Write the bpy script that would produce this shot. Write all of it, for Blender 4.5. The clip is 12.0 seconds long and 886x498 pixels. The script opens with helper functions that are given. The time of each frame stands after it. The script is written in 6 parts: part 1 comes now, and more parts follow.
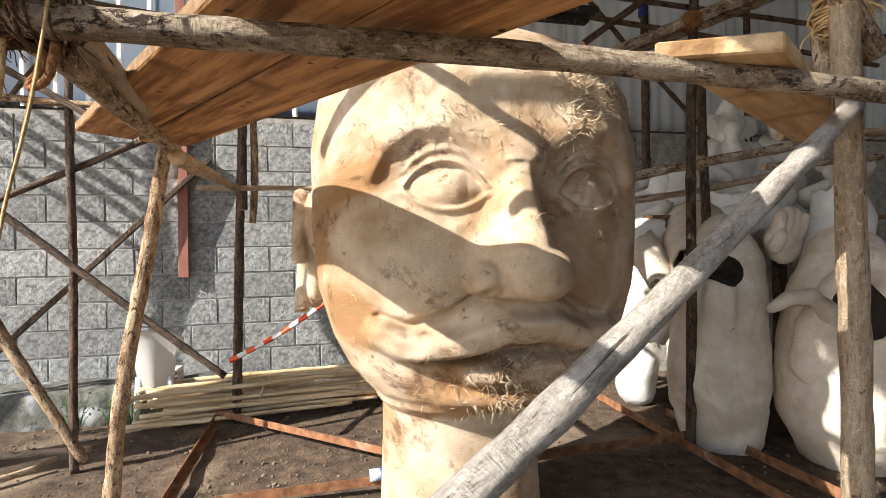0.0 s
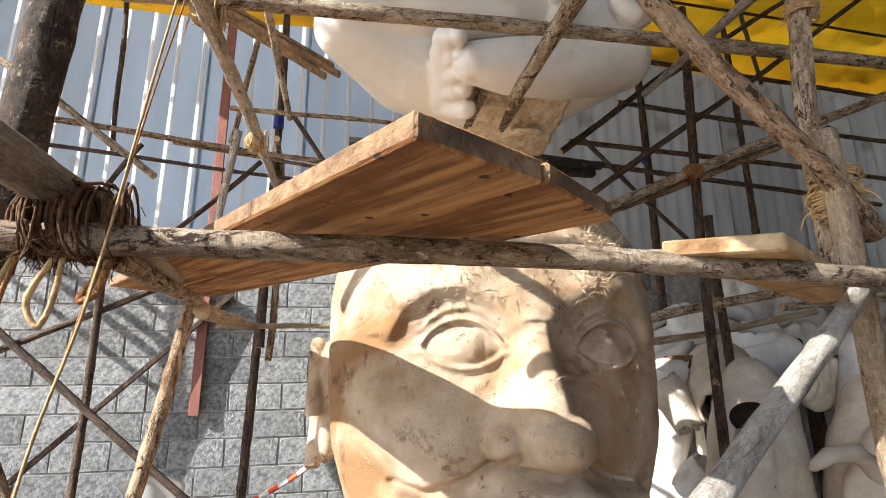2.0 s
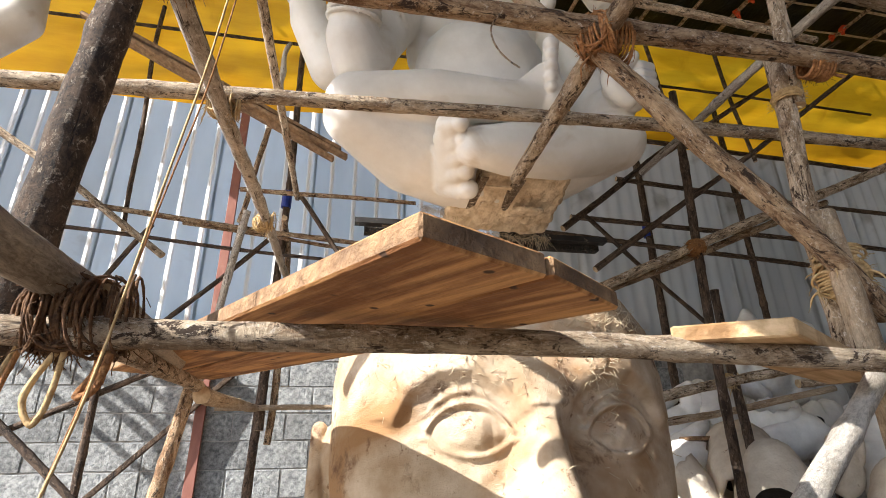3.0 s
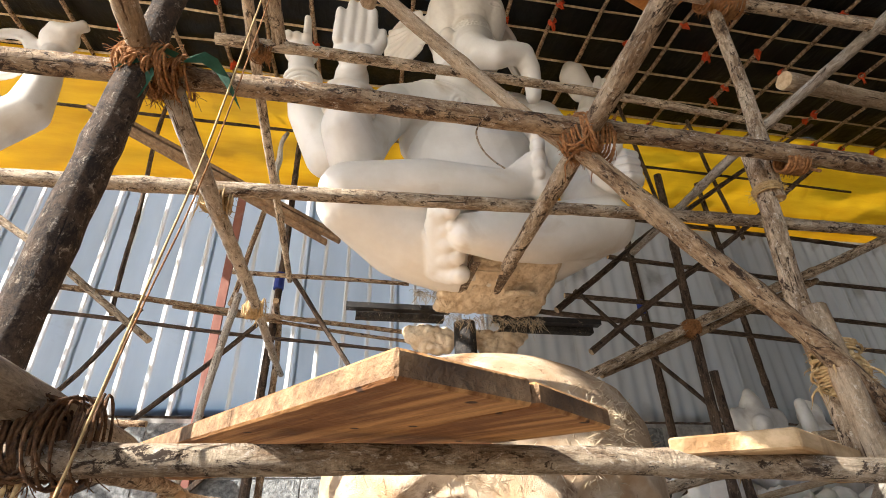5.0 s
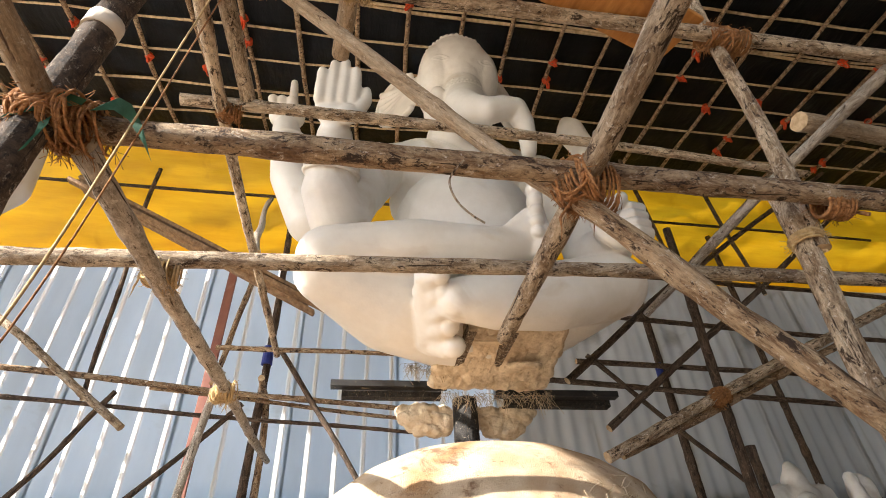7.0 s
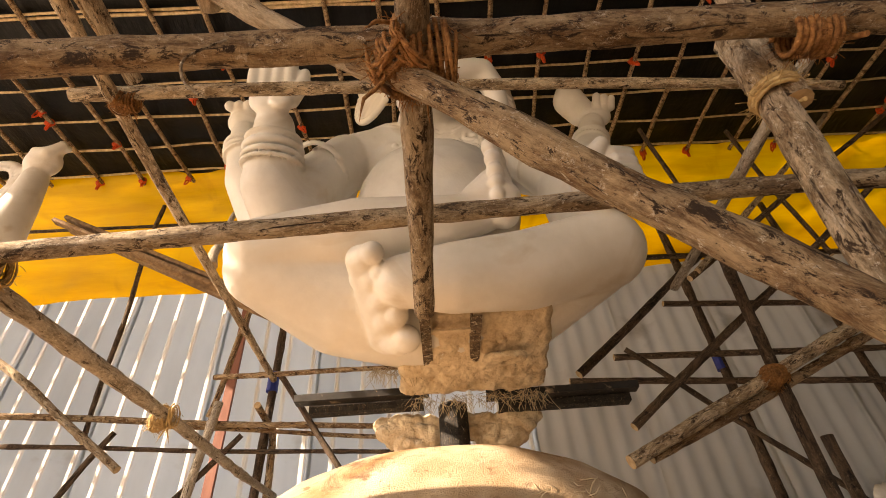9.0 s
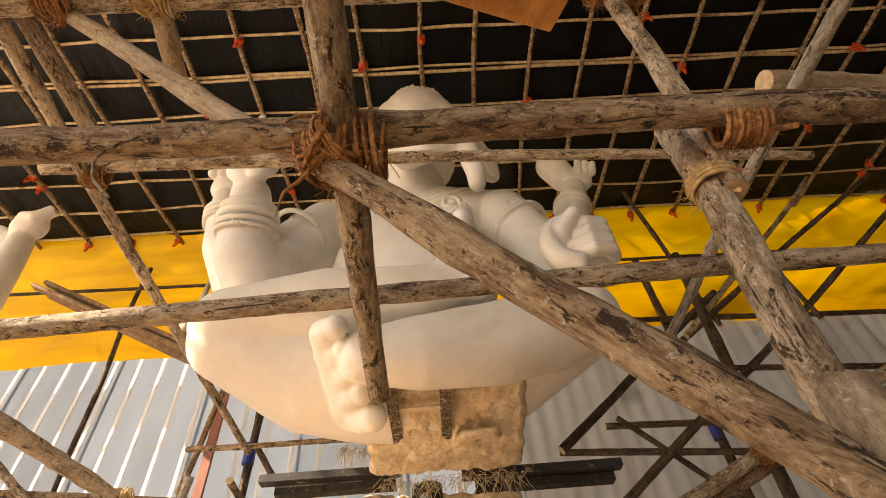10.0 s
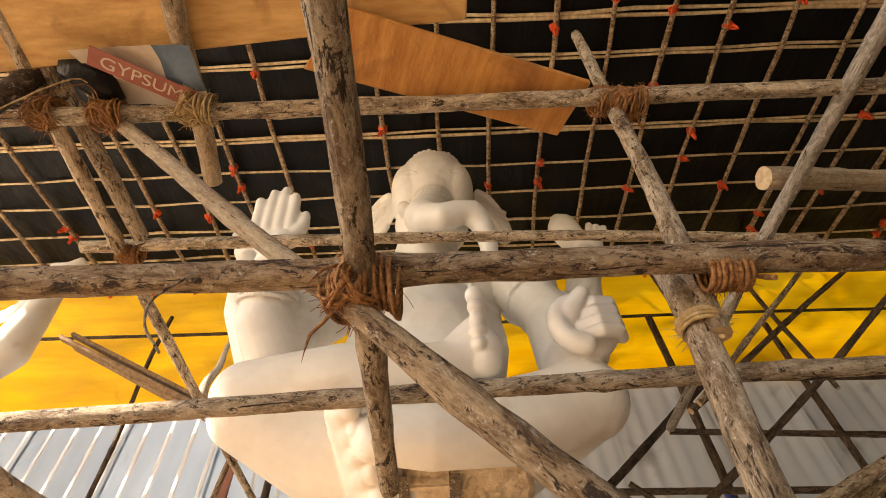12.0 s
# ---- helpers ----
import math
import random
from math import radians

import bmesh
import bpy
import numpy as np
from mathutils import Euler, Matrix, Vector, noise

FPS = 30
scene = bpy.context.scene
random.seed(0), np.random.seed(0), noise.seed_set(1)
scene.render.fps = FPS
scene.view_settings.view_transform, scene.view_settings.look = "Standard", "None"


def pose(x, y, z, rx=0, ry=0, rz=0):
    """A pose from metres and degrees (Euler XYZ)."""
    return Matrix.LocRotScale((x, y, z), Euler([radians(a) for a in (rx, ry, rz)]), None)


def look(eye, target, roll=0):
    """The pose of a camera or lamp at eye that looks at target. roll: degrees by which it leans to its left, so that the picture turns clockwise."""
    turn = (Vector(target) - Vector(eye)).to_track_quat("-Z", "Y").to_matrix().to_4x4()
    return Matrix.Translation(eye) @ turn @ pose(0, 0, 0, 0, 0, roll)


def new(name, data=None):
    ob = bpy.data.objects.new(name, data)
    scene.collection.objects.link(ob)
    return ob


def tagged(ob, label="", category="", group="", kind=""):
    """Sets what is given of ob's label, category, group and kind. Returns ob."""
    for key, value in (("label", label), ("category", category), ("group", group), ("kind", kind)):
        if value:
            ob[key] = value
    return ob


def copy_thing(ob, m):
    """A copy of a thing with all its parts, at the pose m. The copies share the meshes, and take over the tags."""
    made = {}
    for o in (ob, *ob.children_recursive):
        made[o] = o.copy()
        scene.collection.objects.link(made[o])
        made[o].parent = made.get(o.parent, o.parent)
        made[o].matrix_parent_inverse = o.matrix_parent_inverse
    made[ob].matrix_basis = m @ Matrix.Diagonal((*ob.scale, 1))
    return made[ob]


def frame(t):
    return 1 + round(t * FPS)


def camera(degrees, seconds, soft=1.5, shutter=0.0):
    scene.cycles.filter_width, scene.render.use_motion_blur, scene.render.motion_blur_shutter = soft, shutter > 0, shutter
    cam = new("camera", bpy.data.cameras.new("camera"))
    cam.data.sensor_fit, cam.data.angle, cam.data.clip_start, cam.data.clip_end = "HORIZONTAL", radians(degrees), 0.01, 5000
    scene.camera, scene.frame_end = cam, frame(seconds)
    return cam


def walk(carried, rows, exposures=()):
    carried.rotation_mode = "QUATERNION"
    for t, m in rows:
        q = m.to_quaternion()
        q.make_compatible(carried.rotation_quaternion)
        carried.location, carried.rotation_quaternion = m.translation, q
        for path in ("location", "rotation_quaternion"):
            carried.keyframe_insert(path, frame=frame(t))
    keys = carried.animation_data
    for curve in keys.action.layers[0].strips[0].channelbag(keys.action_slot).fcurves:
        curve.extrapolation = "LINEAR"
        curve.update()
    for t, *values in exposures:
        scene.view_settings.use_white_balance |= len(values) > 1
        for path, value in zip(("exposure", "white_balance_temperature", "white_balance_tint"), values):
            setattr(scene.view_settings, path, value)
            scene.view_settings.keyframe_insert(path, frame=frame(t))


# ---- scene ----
cam = camera(81.6, 12.0, 0.9)
PATH = [
    (0, (0.0, 0.0, 1.359), (0.433, 1.952, 1.363), -0.9),
    (0.5, (-0.007, -0.003, 1.392), (0.423, 1.95, 1.433), -0.7),
    (1, (-0.009, -0.006, 1.422), (0.419, 1.946, 1.486), -0.5),
    (1.5, (-0.011, -0.02, 1.456), (0.397, 1.926, 1.672), -0.4),
    (2, (-0.013, -0.036, 1.486), (0.357, 1.872, 1.959), -0.5),
    (2.5, (-0.013, -0.04, 1.505), (0.341, 1.825, 2.135), -0.7),
    (3, (-0.015, -0.043, 1.512), (0.326, 1.782, 2.255), -0.9),
    (3.5, (-0.017, -0.047, 1.522), (0.318, 1.73, 2.377), -1.1),
    (3.7, (-0.031, -0.045, 1.514), (0.315, 1.705, 2.417), -1.4),
    (5.3, (0.015, -0.072, 1.602), (0.355, 1.604, 2.639), -1.9),
    (5.5, (0.023, -0.079, 1.619), (0.365, 1.572, 2.694), -2.3),
    (6, (0.034, -0.078, 1.632), (0.369, 1.531, 2.772), -2.9),
    (6.5, (0.071, 0.0, 1.699), (0.394, 1.595, 2.861), -3.0),
    (7, (0.131, 0.14, 1.73), (0.425, 1.71, 2.933), -3.2),
    (7.2, (0.16, 0.204, 1.737), (0.421, 1.768, 2.956), -3.2),
    (8.8, (0.642, 0.494, 1.761), (0.694, 2.051, 3.015), -4.4),
    (9, (0.666, 0.53, 1.772), (0.717, 2.057, 3.063), -4.7),
    (9.2, (0.69, 0.56, 1.797), (0.744, 2.05, 3.13), -4.7),
    (9.5, (0.754, 0.561, 1.811), (0.809, 2.002, 3.196), -4.8),
    (10, (0.792, 0.516, 1.835), (0.856, 1.894, 3.283), -5.3),
    (10.5, (0.797, 0.439, 1.856), (0.851, 1.764, 3.354), -5.1),
    (11, (0.802, 0.383, 1.866), (0.844, 1.692, 3.378), -4.2),
    (11.5, (0.812, 0.347, 1.876), (0.849, 1.647, 3.395), -3.7),
    (12, (0.809, 0.316, 1.887), (0.822, 1.588, 3.43), -2.8),
]
walk(cam, [(t, look(eye, target, roll)) for t, eye, target, roll in PATH],
     [(0.0, 1.2, 6400, 12), (2.0, 1.38, 6100, 12), (5.5, 1.68, 6400, 12), (7.2, 1.80, 6500, 12), (8.8, 1.58, 9400, 22), (10.5, 1.95, 8250, 17), (12.0, 2.02, 8000, 16)])

from mathutils.bvhtree import BVHTree

# ---- light ----
SUN_AZ, SUN_EL = 70.0, 34.0          # azimuth from -y towards -x, elevation
sun_dir = Vector((-math.sin(radians(SUN_AZ)) * math.cos(radians(SUN_EL)), -math.cos(radians(SUN_AZ)) * math.cos(radians(SUN_EL)), math.sin(radians(SUN_EL))))
sun = new("sun", bpy.data.lights.new("sun", "SUN"))
sun.data.energy, sun.data.angle, sun.data.color = 4.8, radians(0.5), (1.0, 0.93, 0.82)
sun.matrix_world = look(sun_dir * 30, (0, 0, 0))
world = bpy.data.worlds.new("world")
scene.world = world
world.use_nodes = True
wn = world.node_tree
sky = wn.nodes.new("ShaderNodeTexSky")
sky.sky_type, sky.sun_disc = "NISHITA", False
sky.sun_elevation, sky.sun_rotation = radians(SUN_EL), radians(180 + SUN_AZ)
wn.links.new(sky.outputs[0], wn.nodes["Background"].inputs[0])
wn.nodes["Background"].inputs[1].default_value = 0.115


# ---- materials ----
def mk(name, c1, c2, scale=(6, 6, 6), rough=0.85, bump=0.3, stain=None, stain_scale=1.5, stain_at=0.55, metal=0.0, vary=0.0, fine=60.0, contrast=(0.35, 0.68), translucent=0.0, spots=None):
    m = bpy.data.materials.new(name)
    m.use_nodes = True
    nt = m.node_tree
    nd, ln = nt.nodes, nt.links
    b = nd["Principled BSDF"]
    tc = nd.new("ShaderNodeTexCoord")
    mp = nd.new("ShaderNodeMapping")
    mp.inputs["Scale"].default_value = scale
    ln.new(tc.outputs["Object"], mp.inputs["Vector"])
    n1 = nd.new("ShaderNodeTexNoise")
    n1.inputs["Scale"].default_value, n1.inputs["Detail"].default_value, n1.inputs["Roughness"].default_value = 1.0, 7.0, 0.62
    ln.new(mp.outputs[0], n1.inputs["Vector"])
    rp = nd.new("ShaderNodeValToRGB")
    rp.color_ramp.elements[0].position, rp.color_ramp.elements[1].position = contrast
    rp.color_ramp.elements[0].color, rp.color_ramp.elements[1].color = (*c1, 1), (*c2, 1)
    ln.new(n1.outputs["Fac"], rp.inputs[0])
    col = rp.outputs[0]
    if stain:
        n2 = nd.new("ShaderNodeTexNoise")
        n2.inputs["Scale"].default_value, n2.inputs["Detail"].default_value, n2.inputs["Distortion"].default_value = stain_scale, 5.0, 0.6
        ln.new(tc.outputs["Object"], n2.inputs["Vector"])
        r2 = nd.new("ShaderNodeValToRGB")
        r2.color_ramp.elements[0].position, r2.color_ramp.elements[1].position = stain_at, min(1.0, stain_at + 0.16)
        ln.new(n2.outputs["Fac"], r2.inputs[0])
        mx = nd.new("ShaderNodeMix")
        mx.data_type = "RGBA"
        ln.new(r2.outputs[0], mx.inputs[0])
        ln.new(col, mx.inputs[6])
        mx.inputs[7].default_value = (*stain, 1)
        col = mx.outputs[2]
    if spots:
        vo = nd.new("ShaderNodeTexVoronoi")
        vo.inputs["Scale"].default_value = spots[0]
        ln.new(tc.outputs["Object"], vo.inputs["Vector"])
        r4 = nd.new("ShaderNodeMapRange")
        r4.inputs["From Min"].default_value, r4.inputs["From Max"].default_value = spots[1], spots[1] * 0.6
        ln.new(vo.outputs["Distance"], r4.inputs["Value"])
        m4 = nd.new("ShaderNodeMix")
        m4.data_type = "RGBA"
        ln.new(r4.outputs[0], m4.inputs[0])
        ln.new(col, m4.inputs[6])
        m4.inputs[7].default_value = (*spots[2], 1)
        col = m4.outputs[2]
    if vary:
        oi = nd.new("ShaderNodeObjectInfo")
        mr = nd.new("ShaderNodeMapRange")
        mr.inputs["To Min"].default_value, mr.inputs["To Max"].default_value = 1 - vary, 1 + vary
        ln.new(oi.outputs["Random"], mr.inputs["Value"])
        hs = nd.new("ShaderNodeHueSaturation")
        ln.new(mr.outputs[0], hs.inputs["Value"])
        ln.new(col, hs.inputs["Color"])
        col = hs.outputs[0]
    ln.new(col, b.inputs["Base Color"])
    b.inputs["Roughness"].default_value, b.inputs["Metallic"].default_value = rough, metal
    if bump:
        n3 = nd.new("ShaderNodeTexNoise")
        n3.inputs["Scale"].default_value, n3.inputs["Detail"].default_value = fine, 4.0
        ln.new(tc.outputs["Object"], n3.inputs["Vector"])
        ad = nd.new("ShaderNodeMath")
        ad.operation = "MULTIPLY_ADD"
        ad.inputs[1].default_value = 0.4
        ln.new(n3.outputs["Fac"], ad.inputs[0])
        ln.new(n1.outputs["Fac"], ad.inputs[2])
        bp = nd.new("ShaderNodeBump")
        bp.inputs["Strength"].default_value, bp.inputs["Distance"].default_value = bump, 0.02
        ln.new(ad.outputs[0], bp.inputs["Height"])
        ln.new(bp.outputs[0], b.inputs["Normal"])
    if translucent:
        tr = nd.new("ShaderNodeBsdfTranslucent")
        ln.new(col, tr.inputs["Color"])
        ms = nd.new("ShaderNodeMixShader")
        ms.inputs[0].default_value = translucent
        ln.new(b.outputs[0], ms.inputs[1])
        ln.new(tr.outputs[0], ms.inputs[2])
        ln.new(ms.outputs[0], nd["Material Output"].inputs["Surface"])
    return m


def mk_bark(name, c1, c2, dark, fleck, dark_at, fleck_at, vary=0.15, long=4.0):
    """Bark: broad tone change along the pole, dark scabs and pale flecks of peeled skin."""
    m = bpy.data.materials.new(name)
    m.use_nodes = True
    nd, ln = m.node_tree.nodes, m.node_tree.links
    b = nd["Principled BSDF"]
    tc = nd.new("ShaderNodeTexCoord")
    oi = nd.new("ShaderNodeObjectInfo")
    sh = nd.new("ShaderNodeVectorMath")
    sh.operation = "MULTIPLY_ADD"
    sh.inputs[1].default_value = (1, 1, 1)
    sc = nd.new("ShaderNodeVectorMath")
    sc.operation = "SCALE"
    sc.inputs[0].default_value = (31, 17, 43)
    ln.new(oi.outputs["Random"], sc.inputs["Scale"])
    ln.new(tc.outputs["Object"], sh.inputs[0])
    ln.new(sc.outputs[0], sh.inputs[2])

    def layer(scale, detail, rough, lo, hi):
        mp = nd.new("ShaderNodeMapping")
        mp.inputs["Scale"].default_value = scale
        ln.new(sh.outputs[0], mp.inputs["Vector"])
        n = nd.new("ShaderNodeTexNoise")
        n.inputs["Scale"].default_value, n.inputs["Detail"].default_value, n.inputs["Roughness"].default_value, n.inputs["Distortion"].default_value = 1.0, detail, rough, 0.5
        ln.new(mp.outputs[0], n.inputs["Vector"])
        r = nd.new("ShaderNodeMapRange")
        r.inputs["From Min"].default_value, r.inputs["From Max"].default_value = lo, hi
        ln.new(n.outputs["Fac"], r.inputs["Value"])
        return n.outputs["Fac"], r.outputs[0]

    def mixed(fac, a, bb):
        mx = nd.new("ShaderNodeMix")
        mx.data_type = "RGBA"
        ln.new(fac, mx.inputs[0])
        for sock, c in ((mx.inputs[6], a), (mx.inputs[7], bb)):
            if isinstance(c, tuple):
                sock.default_value = (*c, 1)
            else:
                ln.new(c, sock)
        return mx.outputs[2]

    _, fa = layer((24, 24, long * 1.8), 10, 0.82, 0.43, 0.57)
    nb, fb = layer((38, 38, 17), 11, 0.82, dark_at, dark_at + 0.04)
    nc, fc = layer((52, 52, 34), 12, 0.88, fleck_at, fleck_at + 0.05)
    nf, _ = layer((26, 26, 150), 5, 0.6, 0, 1)
    ng, fg = layer((80, 80, 4.5), 4, 0.55, 0.355, 0.31)
    _, fh = layer((130, 130, 60), 6, 0.75, 0.43, 0.57)
    tone = mixed(fh, mixed(fa, c1, c2), mixed(fa, tuple(0.62 * v for v in c1), tuple(0.80 * v for v in c2)))
    col = mixed(fg, mixed(fb, mixed(fc, tone, fleck), dark), tuple(0.8 * v for v in dark))
    mr = nd.new("ShaderNodeMapRange")
    mr.inputs["To Min"].default_value, mr.inputs["To Max"].default_value = 1 - vary, 1 + vary
    ln.new(oi.outputs["Random"], mr.inputs["Value"])
    hs = nd.new("ShaderNodeHueSaturation")
    ln.new(mr.outputs[0], hs.inputs["Value"])
    ln.new(col, hs.inputs["Color"])
    ln.new(hs.outputs[0], b.inputs["Base Color"])
    b.inputs["Roughness"].default_value = 0.88
    ad = nd.new("ShaderNodeMath")
    ad.operation = "MULTIPLY_ADD"
    ad.inputs[1].default_value = 0.6
    crack = nd.new("ShaderNodeMath")
    crack.operation = "MULTIPLY_ADD"
    crack.inputs[1].default_value = -0.45
    ln.new(fg, crack.inputs[0])
    ln.new(nb, crack.inputs[2])
    ln.new(nf, ad.inputs[0])
    ln.new(crack.outputs[0], ad.inputs[2])
    bp = nd.new("ShaderNodeBump")
    bp.inputs["Strength"].default_value, bp.inputs["Distance"].default_value = 1.0, 0.016
    ln.new(ad.outputs[0], bp.inputs["Height"])
    ln.new(bp.outputs[0], b.inputs["Normal"])
    return m


def blotched(m, colour, scale, at, width):
    """Lays ragged dark stains over a material's colour."""
    nd, ln = m.node_tree.nodes, m.node_tree.links
    b = nd["Principled BSDF"]
    was = b.inputs["Base Color"].links[0].from_socket
    tc = nd.new("ShaderNodeTexCoord")
    n = nd.new("ShaderNodeTexNoise")
    n.inputs["Scale"].default_value, n.inputs["Detail"].default_value, n.inputs["Roughness"].default_value, n.inputs["Distortion"].default_value = scale, 9.0, 0.72, 0.35
    ln.new(tc.outputs["Object"], n.inputs["Vector"])
    r = nd.new("ShaderNodeMapRange")
    r.inputs["From Min"].default_value, r.inputs["From Max"].default_value, r.inputs["To Max"].default_value = at, at + width, 0.85
    ln.new(n.outputs["Fac"], r.inputs["Value"])
    mx = nd.new("ShaderNodeMix")
    mx.data_type = "RGBA"
    ln.new(r.outputs[0], mx.inputs[0])
    ln.new(was, mx.inputs[6])
    mx.inputs[7].default_value = (*colour, 1)
    ln.new(mx.outputs[2], b.inputs["Base Color"])


def woven(m, scale, depth):
    """Adds the fine print of wet cloth to a material's relief."""
    nd, ln = m.node_tree.nodes, m.node_tree.links
    b = nd["Principled BSDF"]
    tc = nd.new("ShaderNodeTexCoord")
    wv = nd.new("ShaderNodeTexWave")
    wv.bands_direction = "Z"
    wv.inputs["Scale"].default_value, wv.inputs["Distortion"].default_value, wv.inputs["Detail"].default_value, wv.inputs["Detail Scale"].default_value = scale / 3.0, 5.0, 2.0, 0.6
    ln.new(tc.outputs["Object"], wv.inputs["Vector"])
    bp = nd.new("ShaderNodeBump")
    bp.inputs["Strength"].default_value, bp.inputs["Distance"].default_value = depth, 0.006
    ln.new(wv.outputs["Fac"], bp.inputs["Height"])
    ln.new(b.inputs["Normal"].links[0].from_socket, bp.inputs["Normal"])
    ln.new(bp.outputs[0], b.inputs["Normal"])


BARK = mk_bark("bark_brown", (0.24, 0.132, 0.064), (0.62, 0.455, 0.285), (0.040, 0.020, 0.010), (0.84, 0.76, 0.63), 0.53, 0.555)
BARK_GREY = mk_bark("bark_grey", (0.30, 0.20, 0.118), (0.74, 0.60, 0.43), (0.050, 0.028, 0.015), (0.86, 0.79, 0.68), 0.535, 0.55)
BARK_DARK = mk_bark("bark_dark", (0.05, 0.031, 0.02), (0.18, 0.12, 0.08), (0.012, 0.008, 0.006), (0.55, 0.46, 0.36), 0.56, 0.575, 0.2)
PEELED = mk_bark("peeled_wood", (0.44, 0.31, 0.19), (0.66, 0.52, 0.36), (0.13, 0.07, 0.036), (0.76, 0.67, 0.54), 0.58, 0.555, 0.12, 2.0)
BARK_POST = mk_bark("mossy_dark_bark", (0.03, 0.018, 0.011), (0.13, 0.083, 0.052), (0.01, 0.007, 0.005), (0.5, 0.42, 0.32), 0.56, 0.55, 0.1, 12.0)
WEATHERED = mk_bark("weathered_split_wood", (0.42, 0.355, 0.28), (0.68, 0.6, 0.49), (0.06, 0.042, 0.03), (0.74, 0.68, 0.58), 0.6, 0.58, 0.1, 1.6)
SPATTER = mk_bark("spattered_iron", (0.015, 0.014, 0.014), (0.05, 0.045, 0.04), (0.16, 0.10, 0.055), (0.62, 0.53, 0.40), 0.58, 0.575, 0.1, 14.0)
PLASTERED = mk_bark("plaster_daubed_iron", (0.09, 0.058, 0.036), (0.26, 0.185, 0.12), (0.03, 0.02, 0.014), (0.82, 0.74, 0.60), 0.56, 0.53, 0.1, 18.0)
LIMED = mk_bark("lime_splashed_bark", (0.40, 0.34, 0.27), (0.68, 0.61, 0.52), (0.07, 0.045, 0.03), (0.80, 0.75, 0.67), 0.56, 0.53)
CHALKED = mk_bark("chalk_dusted_bark", (0.50, 0.45, 0.38), (0.78, 0.73, 0.65), (0.15, 0.105, 0.07), (0.84, 0.80, 0.74), 0.60, 0.56)
BAMBOO = mk("split_bamboo", (0.44, 0.31, 0.165), (0.78, 0.63, 0.41), (24, 24, 2.5), 0.7, 0.25, stain=(0.18, 0.10, 0.045), stain_scale=5.0, stain_at=0.58, vary=0.2)
CUT = mk("cut_end_wood", (0.40, 0.27, 0.15), (0.66, 0.50, 0.32), (30, 30, 30), 0.85, 0.2)
PLANK = mk("sawn_plank", (0.22, 0.090, 0.026), (0.60, 0.33, 0.125), (30, 1.6, 30), 0.78, 0.6, stain=(0.17, 0.068, 0.020), stain_scale=3.5, stain_at=0.53, vary=0.1, contrast=(0.40, 0.62), spots=(11, 0.10, (0.05, 0.022, 0.01)))
PLANK_PALE = mk("pale_pine", (0.44, 0.28, 0.13), (0.72, 0.52, 0.30), (34, 3, 34), 0.78, 0.4, stain=(0.28, 0.155, 0.065), stain_scale=5.0, stain_at=0.52)
PLY = mk("orange_plywood", (0.46, 0.19, 0.044), (0.70, 0.35, 0.105), (5, 26, 26), 0.6, 0.3, stain=(0.28, 0.105, 0.030), stain_scale=5.0, stain_at=0.56, spots=(6.5, 0.085, (0.10, 0.04, 0.014)))
PLY_PALE = mk("worn_plywood", (0.46, 0.25, 0.080), (0.72, 0.46, 0.185), (5, 24, 24), 0.65, 0.3, stain=(0.30, 0.14, 0.045), stain_scale=5.0, stain_at=0.54, spots=(4.5, 0.05, (0.14, 0.062, 0.022)))
COIR = mk("coir_rope", (0.19, 0.078, 0.027), (0.52, 0.26, 0.10), (90, 90, 90), 0.95, 0.7, stain=(0.08, 0.036, 0.016), stain_scale=14.0, stain_at=0.58)
COIR_OLD = mk("old_dark_coir", (0.055, 0.026, 0.012), (0.22, 0.115, 0.052), (90, 90, 90), 0.95, 0.8)
JUTE = mk("jute_rope", (0.36, 0.24, 0.11), (0.62, 0.46, 0.24), (60, 60, 60), 0.95, 0.4)
PLASTER = mk("white_plaster", (0.69, 0.665, 0.62), (0.83, 0.815, 0.78), (3, 3, 3), 0.5, 0.12, stain=(0.58, 0.51, 0.42), stain_scale=3.2, stain_at=0.58, fine=80)
PLASTER_OLD = mk("cream_plaster", (0.54, 0.46, 0.36), (0.74, 0.67, 0.56), (6, 6, 6), 0.78, 0.5, stain=(0.42, 0.33, 0.23), stain_scale=2.4, stain_at=0.58, vary=0.08)
blotched(PLASTER_OLD, (0.20, 0.13, 0.075), 9.0, 0.64, 0.06)
PLASTER_GREY = mk("dusty_plaster", (0.56, 0.54, 0.51), (0.76, 0.745, 0.71), (5, 5, 5), 0.8, 0.12, stain=(0.38, 0.33, 0.27), stain_scale=3.0, stain_at=0.6, vary=0.15)
PLASTER_WHITE = mk("fresh_plaster", (0.62, 0.61, 0.585), (0.80, 0.79, 0.765), (5, 5, 5), 0.75, 0.2, stain=(0.46, 0.42, 0.36), stain_scale=3.0, stain_at=0.6, vary=0.08)
CLAY = mk("modelling_clay", (0.42, 0.305, 0.19), (0.67, 0.555, 0.415), (6, 6, 6), 0.9, 0.75, stain=(0.33, 0.185, 0.08), stain_scale=2.4, stain_at=0.49, fine=240)
blotched(CLAY, (0.13, 0.062, 0.028), 4.2, 0.555, 0.09)
blotched(CLAY, (0.20, 0.11, 0.055), 17.0, 0.60, 0.06)
woven(CLAY, 330.0, 0.22)
RAW_FILL = mk("rough_plaster_fill", (0.55, 0.43, 0.29), (0.84, 0.73, 0.56), (14, 14, 14), 0.9, 0.9, stain=(0.33, 0.21, 0.11), stain_scale=7.0, stain_at=0.58)
